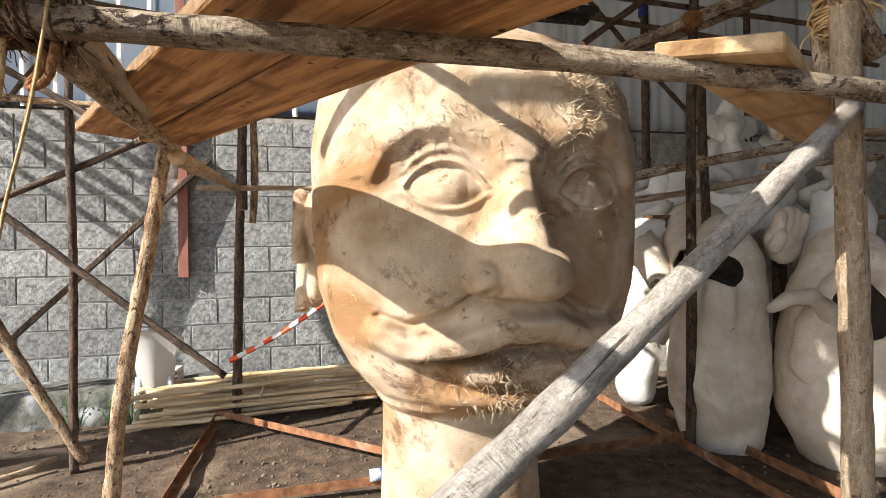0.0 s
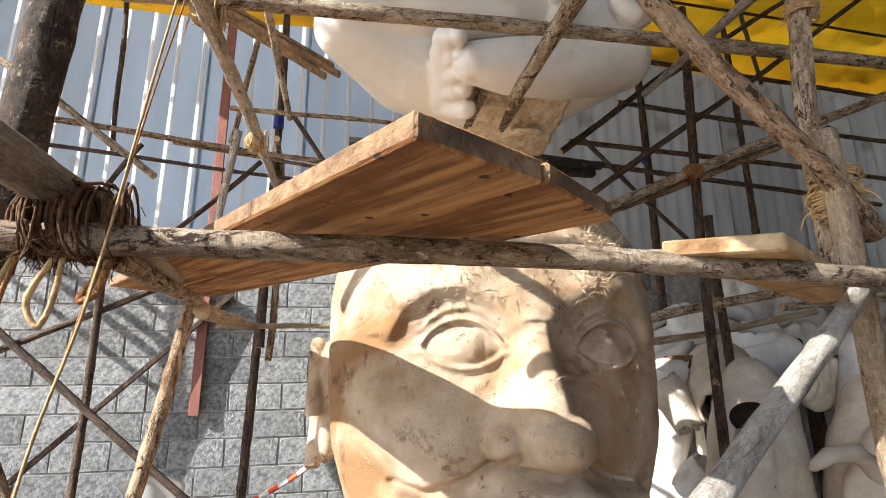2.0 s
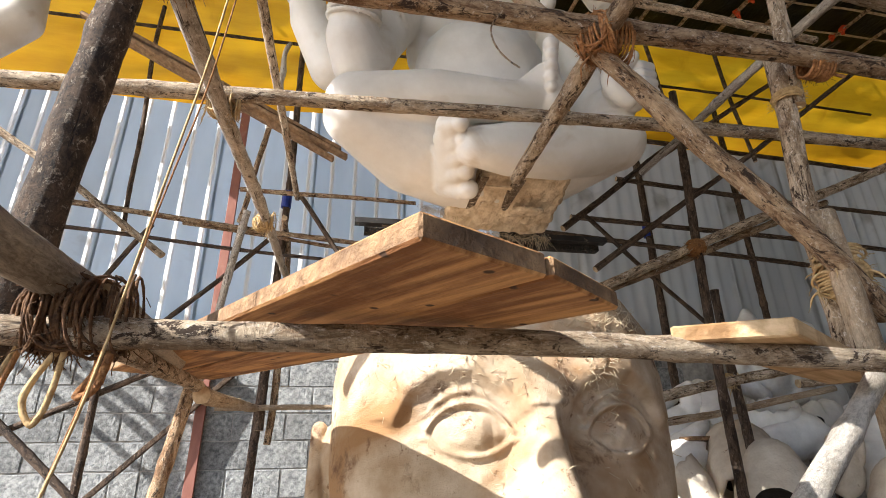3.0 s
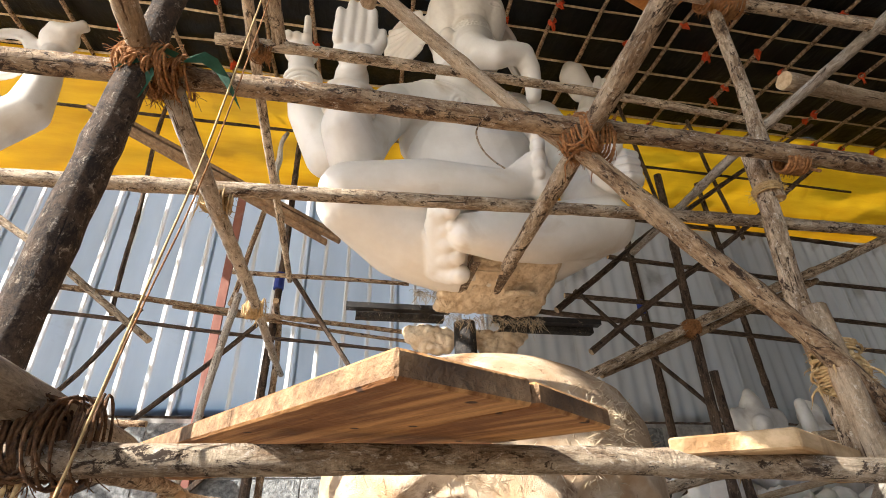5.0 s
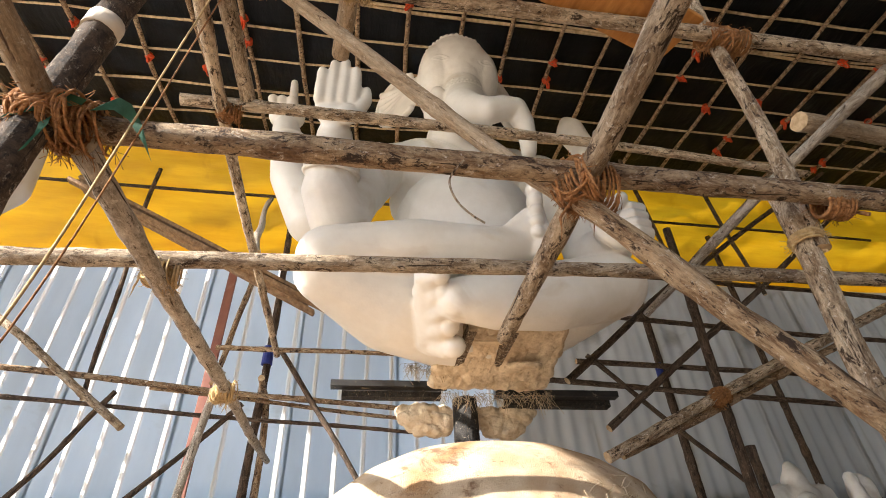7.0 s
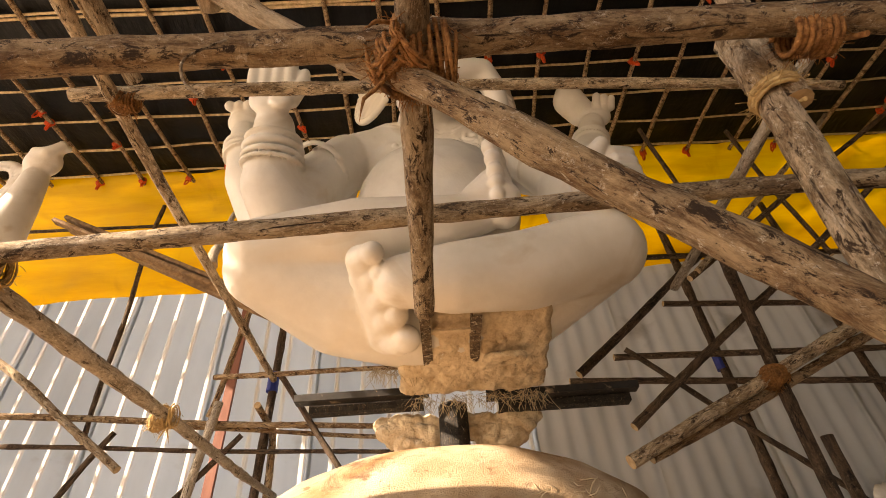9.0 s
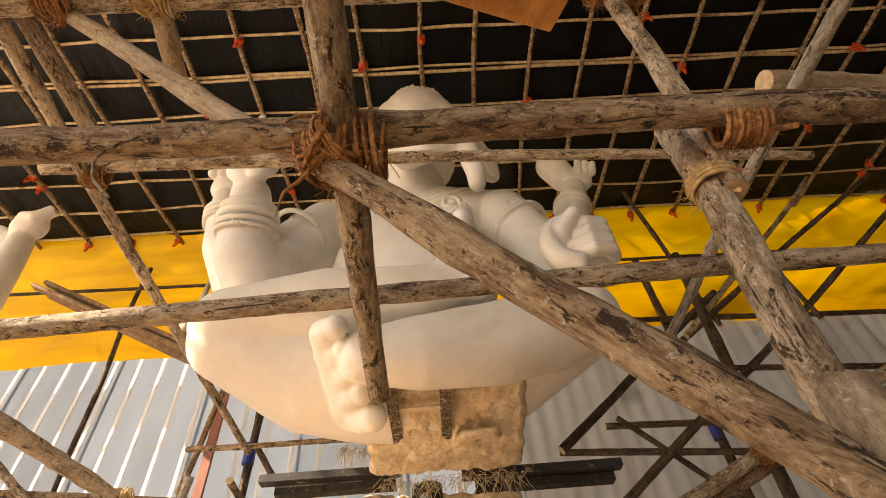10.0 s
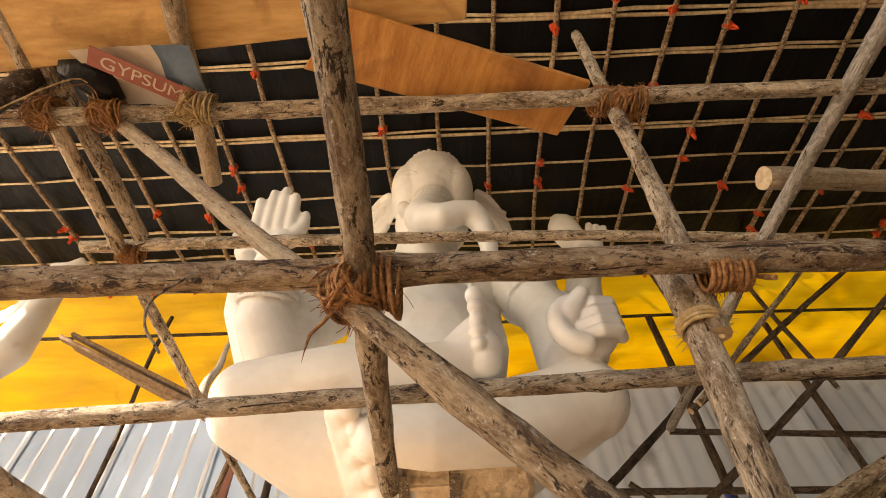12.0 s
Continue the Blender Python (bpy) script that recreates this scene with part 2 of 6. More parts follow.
BLOCK = mk("concrete_block", (0.13, 0.14, 0.145), (0.43, 0.445, 0.445), (34, 34, 34), 0.95, 1.0, stain=(0.15, 0.145, 0.135), stain_scale=1.6, stain_at=0.55, vary=0.22, fine=110, spots=(16, 0.06, (0.10, 0.10, 0.095)))
MORTAR = mk("mortar", (0.26, 0.255, 0.245), (0.48, 0.47, 0.45), (14, 14, 14), 0.95, 0.8)
PLINTH = mk("mossy_concrete", (0.045, 0.05, 0.04), (0.19, 0.19, 0.175), (11, 11, 11), 0.95, 0.9, stain=(0.36, 0.38, 0.42), stain_scale=4.5, stain_at=0.56)
CONCRETE = mk("old_concrete", (0.18, 0.18, 0.175), (0.42, 0.41, 0.39), (8, 8, 8), 0.95, 0.5, stain=(0.08, 0.085, 0.07), stain_scale=3.0, stain_at=0.55)
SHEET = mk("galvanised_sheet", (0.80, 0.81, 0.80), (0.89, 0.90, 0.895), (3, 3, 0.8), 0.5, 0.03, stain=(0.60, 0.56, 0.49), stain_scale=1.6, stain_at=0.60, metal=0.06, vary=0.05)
# zinc of the right-hand sheets; the dimmer side's shade is put into its tone
SHADED_ZINC = mk("bare_zinc_sheet", (0.70, 0.71, 0.70), (0.84, 0.85, 0.84), (3, 3, 0.6), 0.24, 0.03, stain=(0.52, 0.51, 0.48), stain_scale=2.0, stain_at=0.58, metal=0.2, vary=0.12)
YELLOW = mk("yellow_tarpaulin", (0.76, 0.37, 0.006), (0.88, 0.49, 0.014), (1.2, 6, 9), 0.38, 0.5, stain=(0.66, 0.30, 0.004), stain_scale=2.2, stain_at=0.60, fine=9, translucent=0.4)
BLACK_TARP = mk("black_tarpaulin", (0.002, 0.002, 0.0022), (0.007, 0.007, 0.0075), (9, 1.6, 3), 0.38, 1.0, fine=14)
BLACK_TARP.node_tree.nodes["Principled BSDF"].inputs["Specular IOR Level"].default_value = 0.22
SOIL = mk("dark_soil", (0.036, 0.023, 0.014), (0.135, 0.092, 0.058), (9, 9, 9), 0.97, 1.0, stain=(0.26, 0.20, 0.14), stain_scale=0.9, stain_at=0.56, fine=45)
# unseen pale ground, added to bounce sunlight up under the statue
BOUNCE_EARTH = mk("dusty_yard_earth", (0.36, 0.28, 0.20), (0.52, 0.43, 0.32), (0.8, 0.8, 0.8), 0.97, 0.4, stain=(0.30, 0.22, 0.15), stain_scale=0.3, stain_at=0.58, fine=30)
PEBBLE = mk("pebbles", (0.06, 0.045, 0.032), (0.26, 0.21, 0.155), (3, 3, 3), 0.95, 0.3)
RUST = mk("rusted_iron", (0.13, 0.052, 0.024), (0.34, 0.16, 0.07), (14, 14, 14), 0.85, 0.35, stain=(0.42, 0.34, 0.26), stain_scale=5.0, stain_at=0.6)
RED_IRON = mk("red_oxide_iron", (0.26, 0.10, 0.075), (0.36, 0.16, 0.12), (9, 9, 3), 0.7, 0.15, stain=(0.40, 0.26, 0.21), stain_scale=4.0, stain_at=0.62)
BLACK_IRON = mk("black_iron", (0.010, 0.010, 0.011), (0.035, 0.033, 0.032), (10, 10, 10), 0.45, 0.2, stain=(0.46, 0.38, 0.28), stain_scale=22.0, stain_at=0.62)
CREAM_PAINT = mk("white_plastic", (0.74, 0.73, 0.70), (0.82, 0.81, 0.78), (4, 4, 4), 0.4, 0.03, stain=(0.62, 0.56, 0.46), stain_scale=4.0, stain_at=0.62)
ORANGE = mk("orange_ribbon", (0.62, 0.06, 0.012), (0.80, 0.11, 0.025), (12, 12, 12), 0.6, 0.1)
WHITE_TAPE = mk("white_tape", (0.70, 0.68, 0.64), (0.82, 0.80, 0.76), (12, 12, 12), 0.6, 0.1)
GREEN = mk("green_cloth", (0.015, 0.09, 0.055), (0.05, 0.20, 0.13), (14, 14, 14), 0.7, 0.2)
BLUE = mk("blue_tape", (0.015, 0.03, 0.22), (0.03, 0.06, 0.36), (14, 14, 14), 0.5, 0.1)
SACK_WHITE = mk("sack_white", (0.56, 0.49, 0.40), (0.74, 0.67, 0.57), (9, 9, 9), 0.6, 0.3, stain=(0.48, 0.38, 0.27), stain_scale=5.0)
SACK_BLUE = mk("sack_blue", (0.055, 0.095, 0.15), (0.12, 0.18, 0.26), (9, 9, 9), 0.6, 0.2)
SACK_RED = mk("sack_red", (0.30, 0.09, 0.07), (0.42, 0.15, 0.11), (9, 9, 9), 0.6, 0.1)
STRAW = mk("straw_fibre", (0.42, 0.33, 0.21), (0.68, 0.58, 0.42), (20, 20, 20), 0.9, 0.0)
LEAF = mk("weed_leaf", (0.04, 0.10, 0.02), (0.10, 0.20, 0.045), (12, 12, 12), 0.6, 0.1)
BOTTLE = mk("clear_bottle", (0.40, 0.52, 0.66), (0.55, 0.66, 0.78), (9, 9, 9), 0.15, 0.0)
# near-black colour that stands in for the shade inside hollow castings
HOLLOW_SHADE = mk("burnt_hollow", (0.012, 0.010, 0.008), (0.05, 0.04, 0.03), (9, 9, 9), 0.95, 0.3)
DIRTY_PINE = mk("weathered_board", (0.17, 0.095, 0.046), (0.37, 0.235, 0.125), (30, 30, 30), 0.88, 0.7, stain=(0.11, 0.065, 0.036), stain_scale=5.0, stain_at=0.55)

RND = random.Random(5)


# ---- mesh helpers ----
def obj(name, bm, mats, parent=None, label="", smooth=False):
    me = bpy.data.meshes.new(name)
    bm.to_mesh(me)
    bm.free()
    for m in (mats if isinstance(mats, (list, tuple)) else [mats]):
        me.materials.append(m)
    if smooth:
        for p in me.polygons:
            p.use_smooth = len(p.vertices) == 4
    ob = new(name, me)
    if parent:
        ob.parent = parent
    if label:
        ob["label"] = label
    return ob


def part(name, bm, mats, parent, label="", smooth=False):
    return obj(name, bm, mats, parent, label, smooth)


def empty(name, at=(0, 0, 0)):
    ob = new(name)
    ob.location = at
    ob.empty_display_size = 0.1
    return ob


def add_box(bm, lo, hi, bevel=0.0, m=None, mat=0):
    lo, hi = Vector(lo), Vector(hi)
    r = bmesh.ops.create_cube(bm, size=1, matrix=(m or Matrix()) @ Matrix.Translation((lo + hi) / 2) @ Matrix.Diagonal((*(hi - lo), 1)))
    fs = {f for v in r["verts"] for f in v.link_faces}
    for f in fs:
        f.material_index = mat
    if bevel:
        es = list({e for f in fs for e in f.edges})
        bmesh.ops.bevel(bm, geom=es, offset=bevel, segments=1, affect="EDGES", material=-1)


def add_prism(bm, corners, z0, z1, mat=0):
    """An upright prism over a plan outline; z0, z1 numbers or lists."""
    n = len(corners)
    lo = [bm.verts.new((x, y, z0 if isinstance(z0, float) else z0[i])) for i, (x, y) in enumerate(corners)]
    hi = [bm.verts.new((x, y, z1 if isinstance(z1, float) else z1[i])) for i, (x, y) in enumerate(corners)]
    fs = [bm.faces.new(lo[::-1]), bm.faces.new(hi)] + [bm.faces.new((lo[i], lo[(i + 1) % n], hi[(i + 1) % n], hi[i])) for i in range(n)]
    for f in fs:
        f.material_index = mat
    bmesh.ops.recalc_face_normals(bm, faces=fs)


def add_tube(bm, pts, radii, sides=6, mat=0, cap_mat=0, jitter=0.0, rnd=RND):
    """A tube along points; radii a number or one a point."""
    pts = [Vector(p) for p in pts]
    if not isinstance(radii, (list, tuple)):
        radii = [radii] * len(pts)
    rings, up = [], None
    for i, p in enumerate(pts):
        d = (pts[min(i + 1, len(pts) - 1)] - pts[max(i - 1, 0)]).normalized()
        if up is None:
            up = d.orthogonal().normalized()
        up = (up - d * up.dot(d)).normalized()
        side = d.cross(up)
        rings.append([bm.verts.new(p + (up * math.cos(a) + side * math.sin(a)) * radii[i] * (1 + rnd.uniform(-jitter, jitter))) for a in (2 * math.pi * k / sides for k in range(sides))])
    for a, b in zip(rings, rings[1:]):
        for k in range(sides):
            f = bm.faces.new((a[k], a[(k + 1) % sides], b[(k + 1) % sides], b[k]))
            f.material_index, f.smooth = mat, True
    for ring in (rings[0][::-1], rings[-1]):
        f = bm.faces.new(ring)
        f.material_index = cap_mat


def along(a, b):
    """Matrix at a with local z towards b."""
    a, b = Vector(a), Vector(b)
    return Matrix.Translation(a) @ (b - a).to_track_quat("Z", "Y").to_matrix().to_4x4()


def pole_mesh(length, r0, r1, bend, seed, sides=10, knots=0.5):
    rnd = random.Random(seed)
    n = max(6, int(length / 0.05))
    bend *= 1.5
    p1, p2, b1, b2 = rnd.uniform(0, 6.3), rnd.uniform(0, 6.3), rnd.uniform(0.6, 1.0) * bend, rnd.uniform(0.2, 0.5) * bend
    lumps = [(rnd.uniform(0.08, 0.95), rnd.uniform(0.10, 0.28), rnd.uniform(0, 6.3)) for _ in range(int(length * knots * 4))]
    pts, rad = [], []
    for i in range(n + 1):
        s = i / n
        e = math.sin(math.pi * s)
        pts.append((b1 * e * math.cos(p1) + b2 * math.sin(3 * math.pi * s) * math.cos(p2), b1 * e * math.sin(p1) + b2 * math.sin(2 * math.pi * s + p2) * e, length * s))
        r = (r0 + (r1 - r0) * s) * (1 + 0.06 * noise.noise((seed * 1.7, s * length * 4.0, 0.3)) + 0.05 * noise.noise((seed * 3.1, s * length * 17.0, 0.9)))
        for at, h, _ in lumps:
            r += 0.6 * h * r0 * math.exp(-((s - at) * length / 0.03) ** 2)
        rad.append(r)
    bm = bmesh.new()
    add_tube(bm, pts, rad, sides, 0, 1, 0.05, rnd)
    return bm


POLE_COUNT = [0]


def pole(a, b, r0, r1=None, mat=BARK, bend=0.012, label="", group="scaffold poles", name="scaffold_pole", sides=10, knots=0.5):
    """One round pole from a to b, with taper, crooks and knots."""
    POLE_COUNT[0] += 1
    length = (Vector(b) - Vector(a)).length
    sides = 16 if r0 > 0.023 else sides
    ob = obj(name, pole_mesh(length, r0, r1 or r0 * 0.85, bend, POLE_COUNT[0], sides, knots), [mat, CUT])
    ob.matrix_world = along(a, b)
    names = {BARK: "rough brown-barked round wooden scaffold pole", BARK_GREY: "weathered grey-brown round wooden scaffold pole", BARK_DARK: "dark old round wooden scaffold pole",
             PEELED: "pale peeled round wooden scaffold pole", BAMBOO: "thin yellow-brown bamboo pole", LIMED: "pale lime-splashed round wooden scaffold pole"}
    return tagged(ob, label or names.get(mat, "round wooden scaffold pole"), "pole", group)


def lashing(p, d1, d2, r=0.04, turns=9, mat=COIR, rope=0.005, ends=3, mess=0.26, label="frayed brown coir rope lashing round crossed poles"):
    """One rope wound crosswise round two poles where they cross, with its loose fibres."""
    rnd = random.Random(int(1000 * (p[0] * 3.1 + p[1] * 7.7 + p[2] * 1.3)))
    d1, d2 = Vector(d1).normalized(), Vector(d2).normalized()
    w = d1.cross(d2).normalized()
    bm = bmesh.new()
    pts = []
    way1, way2 = (d1 + d2).normalized(), (d1 - d2).normalized()
    count = int(turns * 1.25)
    for group, n0 in ((0, way1), (1, way2), (2, d1)):
        m_ = count if group < 2 else max(3, count // 2)
        for i in range(m_):
            s = i / max(1, m_ - 1) - 0.5
            n = (n0 + (way2 if group == 0 else way1) * rnd.uniform(-mess, mess) + w * rnd.uniform(-0.14, 0.14)).normalized()
            u = w.cross(n).normalized()
            off = (s + rnd.uniform(-0.04, 0.04)) * min(1.6 * r, rope * 1.4 * m_) + (1.0 * r if group == 2 else 0.0)
            lift = 0.94 + 0.05 * group + 0.16 * rnd.random()
            for q in range(18):
                a = 2 * math.pi * q / 18
                pts.append(n * (off + 0.06 * r * math.sin(a + i)) + w * math.cos(a) * r * lift * 1.02 + u * math.sin(a) * r * 0.86 * lift)
    soft = [pts[max(0, i - 1)] * 0.25 + pts[i] * 0.5 + pts[min(len(pts) - 1, i + 1)] * 0.25 for i in range(len(pts))]
    add_tube(bm, soft, [rope * 0.66 * (1 + 0.16 * math.sin(2.3 * i)) for i in range(len(soft))], 6, 0, 0, 0.16, rnd)
    ob = obj("rope_lashing", bm, mat)
    ob.location = p
    bm = bmesh.new()
    for i in range(int(260 + 9000 * max(0.0, r - 0.04))):
        q = soft[rnd.randrange(len(soft))]
        at, step = q * 1.03, (q.normalized() * rnd.uniform(0.1, 0.6) + Vector((rnd.uniform(-1, 1), rnd.uniform(-1, 1), rnd.uniform(-1, 0.7)))) * 0.55
        line = [at]
        for k in range(3):
            step = step * 0.85 + Vector((rnd.uniform(-0.35, 0.35), rnd.uniform(-0.35, 0.35), -0.12))
            line.append(line[-1] + step * min(r, 0.045) * 0.30)
        add_tube(bm, line, 0.0009, 3, rnd=rnd)
    tagged(part("frayed_fibre", bm, mat, ob), kind="stuff")
    for i in range(ends):
        q = soft[rnd.randrange(len(soft))]
        line, step = [q], q.normalized() * 0.5 + Vector((rnd.uniform(-1, 1), rnd.uniform(-1, 1), rnd.uniform(-1, 0.3)))
        for k in range(7):
            step = step * 0.85 + Vector((rnd.uniform(-0.4, 0.4), rnd.uniform(-0.4, 0.4), -0.28))
            line.append(line[-1] + step * r * 0.19)
        bm = bmesh.new()
        add_tube(bm, line, [rope * 0.6] * 5 + [rope * 0.4, rope * 0.2, 0.0004], 5, 0, 0, 0.15, rnd)
        part("loose_end", bm, mat, ob)
    return tagged(ob, label, "rope", "rope lashings")


def rope(pts, r=0.006, mat=JUTE, label="thin loose jute rope hanging from the scaffold", name="hanging_rope"):
    """A drooping rope through points, smoothed."""
    pts = [Vector(p) for p in pts]
    out = []
    for i in range(len(pts) - 1):
        p0, p1, p2, p3 = pts[max(i - 1, 0)], pts[i], pts[i + 1], pts[min(i + 2, len(pts) - 1)]
        for k in range(6):
            t = k / 6
            out.append(0.5 * ((2 * p1) + (p2 - p0) * t + (2 * p0 - 5 * p1 + 4 * p2 - p3) * t * t + (3 * p1 - p0 - 3 * p2 + p3) * t ** 3))
    out.append(pts[-1])
    bm = bmesh.new()
    add_tube(bm, out, r, 6, jitter=0.12)
    return tagged(obj(name, bm, mat), label, "rope", "loose ropes")


def ball(p, r, rot=(0, 0, 0)):
    return (Vector(p), Vector(r if isinstance(r, (tuple, list)) else (r, r, r)), rot)


def limb(*pts):
    """Balls along (x, y, z, r) points, overlapping."""
    out = []
    for a, b in zip(pts, pts[1:]):
        n = max(2, int((Vector(a[:3]) - Vector(b[:3])).length / ((0.17 if min(a[3], b[3]) > 0.095 else 0.26) * min(a[3], b[3]))) + 1)
        for i in range(n + 1):
            s = i / n
            out.append(ball([a[k] + (b[k] - a[k]) * s for k in range(3)], a[3] + (b[3] - a[3]) * s))
    return out


def remeshed(ob, voxel, smooth):
    """Fuses what lies in the object's mesh into one closed skin."""
    me = ob.data
    rm = ob.modifiers.new("fuse", "REMESH")
    rm.mode, rm.voxel_size, rm.use_smooth_shade = "VOXEL", voxel, True
    sm = ob.modifiers.new("soften", "SMOOTH")
    sm.factor, sm.iterations = 0.5, smooth
    dg = bpy.context.evaluated_depsgraph_get()
    done = bpy.data.meshes.new_from_object(ob.evaluated_get(dg))
    ob.modifiers.clear()
    ob.data = done
    name = me.name
    bpy.data.meshes.remove(me)
    done.materials.clear()
    done.name = name
    for p in done.polygons:
        p.use_smooth = True
    return ob


def roughen(ob, *layers):
    """Pushes the skin in and out along its normals: pairs of depth and fineness."""
    for v in ob.data.vertices:
        v.co += v.normal * sum(a * noise.noise(v.co * f) for a, f in layers)
    return ob


def fused(name, balls, mats, voxel=0.016, smooth=4, base=None):
    """One closed sculpted mesh out of overlapping balls, and a base mesh where one is given."""
    unit = bmesh.new()
    bmesh.ops.create_icosphere(unit, subdivisions=3, radius=1)
    uv = np.array([v.co[:] for v in unit.verts])
    uf = np.array([[v.index for v in f.verts] for f in unit.faces])
    unit.free()
    vs, fs, first = [], [], 0
    for i, (p, r, rot) in enumerate(balls):
        m = np.array(Euler([radians(a) for a in rot]).to_matrix())
        vs.append((uv * np.array(r)) @ m.T + np.array(p))
        fs.append(uf + i * len(uv))
    faces = np.concatenate(fs).tolist()
    if base:
        first = sum(len(v) for v in vs)
        vs.append(np.array([v.co[:] for v in base.vertices]))
        faces += [[k + first for k in q.vertices] for q in base.polygons]
    me = bpy.data.meshes.new(name)
    me.from_pydata(np.concatenate(vs).tolist(), [], faces)
    ob = new(name, me)
    remeshed(ob, voxel, smooth).data.materials.append(mats)
    return ob


# ---- ground ----
def ground_height(x, y):
    return 0.03 * noise.noise((x * 0.9, y * 0.9, 0.0)) + 0.012 * noise.noise((x * 5, y * 5, 2.0))


bm = bmesh.new()
xs = [-200, -60, -20, -8] + [-5 + 0.1 * i for i in range(106)] + [8, 20, 60, 200]
ys = [-200, -60, -20, -8, -4, -3] + [-2 + 0.1 * i for i in range(70)] + [6, 12, 40, 200]
grid = [[bm.verts.new((x, y, ground_height(x, y) if -5 <= x <= 5.6 and -2 <= y <= 5 else 0.0)) for x in xs] for y in ys]
for j in range(len(ys) - 1):
    for i in range(len(xs) - 1):
        f = bm.faces.new((grid[j][i], grid[j][i + 1], grid[j + 1][i + 1], grid[j + 1][i]))
        f.smooth = True
        # faces beyond the work area get the added pale bounce tone
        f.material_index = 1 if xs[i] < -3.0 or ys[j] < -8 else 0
tagged(obj("ground", bm, [SOIL, BOUNCE_EARTH]), "dark brown bare soil littered with chips and grit", "ground", kind="structure")

bm = bmesh.new()
rnd = random.Random(11)
for i in range(3200):
    x, y = rnd.uniform(-2.6, 3.2), rnd.uniform(1.6, 4.6)
    r = rnd.choice((0.003, 0.004, 0.004, 0.006, 0.009)) * rnd.uniform(0.7, 1.5)
    m = Matrix.Translation((x, y, ground_height(x, y) + r * 0.3)) @ Euler((rnd.uniform(0, 6), rnd.uniform(0, 6), 0)).to_matrix().to_4x4() @ Matrix.Diagonal((r * rnd.uniform(0.8, 1.8), r, r * 0.7, 1))
    bmesh.ops.create_icosphere(bm, subdivisions=1, radius=1, matrix=m)
tagged(obj("gravel", bm, PEBBLE), "loose pebbles and plaster chips scattered on the soil", "gravel", kind="stuff")

# ---- back wall: blockwork below, ribbed metal above ----
WY = 5.05
wall_back = empty("wall_back")
tagged(wall_back, "grey hollow concrete block wall with ribbed metal sheets above", "wall", kind="structure")
bm = bmesh.new()
add_box(bm, (-9, WY - 0.007, -0.2), (10, WY + 0.2, 2.62))
part("mortar_core", bm, MORTAR, wall_back)

# ---- roof: black sheet on a pole lattice ----
EY, EZ, RS = 4.15, 6.12, 0.10            # eave line and slope
# RY0 carries the roof unseen over the viewer to cut sky light
RX1, RY0 = 9.0, -3.0


def roof_z(y):
    return EZ - RS * (EY - y)


def roof_left(y):
    """The roof sheet's unseen outer edge, stepped to choose what the sun reaches."""
    return float(np.interp(y, [-3.0, -0.4, 1.5, 2.6, 4.2], [-4.6, -4.3, -3.5, -4.2, -4.3]))


bm = bmesh.new()
nx, ny = 110, 74
rows = []
for j in range(ny + 1):
    y = RY0 + (EY + 0.05 - RY0) * j / ny
    rows.append([bm.verts.new((roof_left(y) + (RX1 - roof_left(y)) * i / nx, y, roof_z(y) + 0.05 + 0.035 * noise.noise((i * 0.35, j * 0.8, 5.0)) + 0.02 * noise.noise((i * 0.9, j * 2.1, 1.0)))) for i in range(nx + 1)])
for j in range(ny):
    for i in range(nx):
        bm.faces.new((rows[j][i], rows[j + 1][i], rows[j + 1][i + 1], rows[j][i + 1])).smooth = True
tagged(obj("ceiling", bm, BLACK_TARP), "black plastic sheet roof, wrinkled, seen from below", "ceiling", kind="structure")

bm = bmesh.new()
rnd = random.Random(3)
y = EY - 0.02
while y > RY0:
    for k in range(rnd.choice((1, 1, 2))):
        x = roof_left(y)
        pts, rad = [], []
        r = rnd.uniform(0.010, 0.016)
        while x <= RX1:
            pts.append((x, y + k * 0.035 + rnd.uniform(-0.012, 0.012), roof_z(y) + 0.012 + rnd.uniform(-0.01, 0.006)))
            rad.append(r * rnd.uniform(0.85, 1.15))
            x += 0.45
        add_tube(bm, pts, rad, 6, 0, 0, 0.08, rnd)
    y -= rnd.uniform(0.30, 0.37)
x = -4.35
RAFTERS = []
while x < RX1:
    RAFTERS.append(x)
    pts = [(x + rnd.uniform(-0.02, 0.02) + 0.02 * (yy - 2), yy, roof_z(yy) - 0.022 + rnd.uniform(-0.012, 0.012)) for yy in (RY0 + (EY + 0.12 - RY0) * k / 14 for k in range(15)) if x > roof_left(yy)]
    if len(pts) > 1:
        add_tube(bm, pts, [rnd.uniform(0.017, 0.024) for _ in pts], 8, 1, 1, 0.1, rnd)
    x += rnd.uniform(0.42, 0.52)
tagged(obj("ceiling_lattice", bm, [BAMBOO, BARK]), "roof lattice of split bamboo strips on round rafters", "roof frame", kind="structure")

# orange ribbon knots on the lattice
bm = bmesh.new()
rnd = random.Random(8)
pts = [Vector((0.03 * math.cos(a), 0.022 * math.sin(0.37 * a) + rnd.uniform(-0.006, 0.006), 0.03 * math.sin(a))) for a in (6.283 * j / 9 for j in range(64))]
add_tube(bm, pts, 0.006, 5, jitter=0.3, rnd=rnd)
tie = tagged(obj("ribbon_tie", bm, ORANGE), "orange plastic ribbon knotted round a roof rafter", "ribbon", "orange roof ties")
spots = []
for x in RAFTERS:
    if x < -3.3:
        continue
    for k in range(3):
        yy = rnd.uniform(0.6, 4.1)
        spots.append((x + 0.02 * (yy - 2), yy, roof_z(yy) - 0.02))
    if rnd.random() < 0.75:
        spots.append((x + 0.04, EY + 0.05, roof_z(EY) - 0.03))
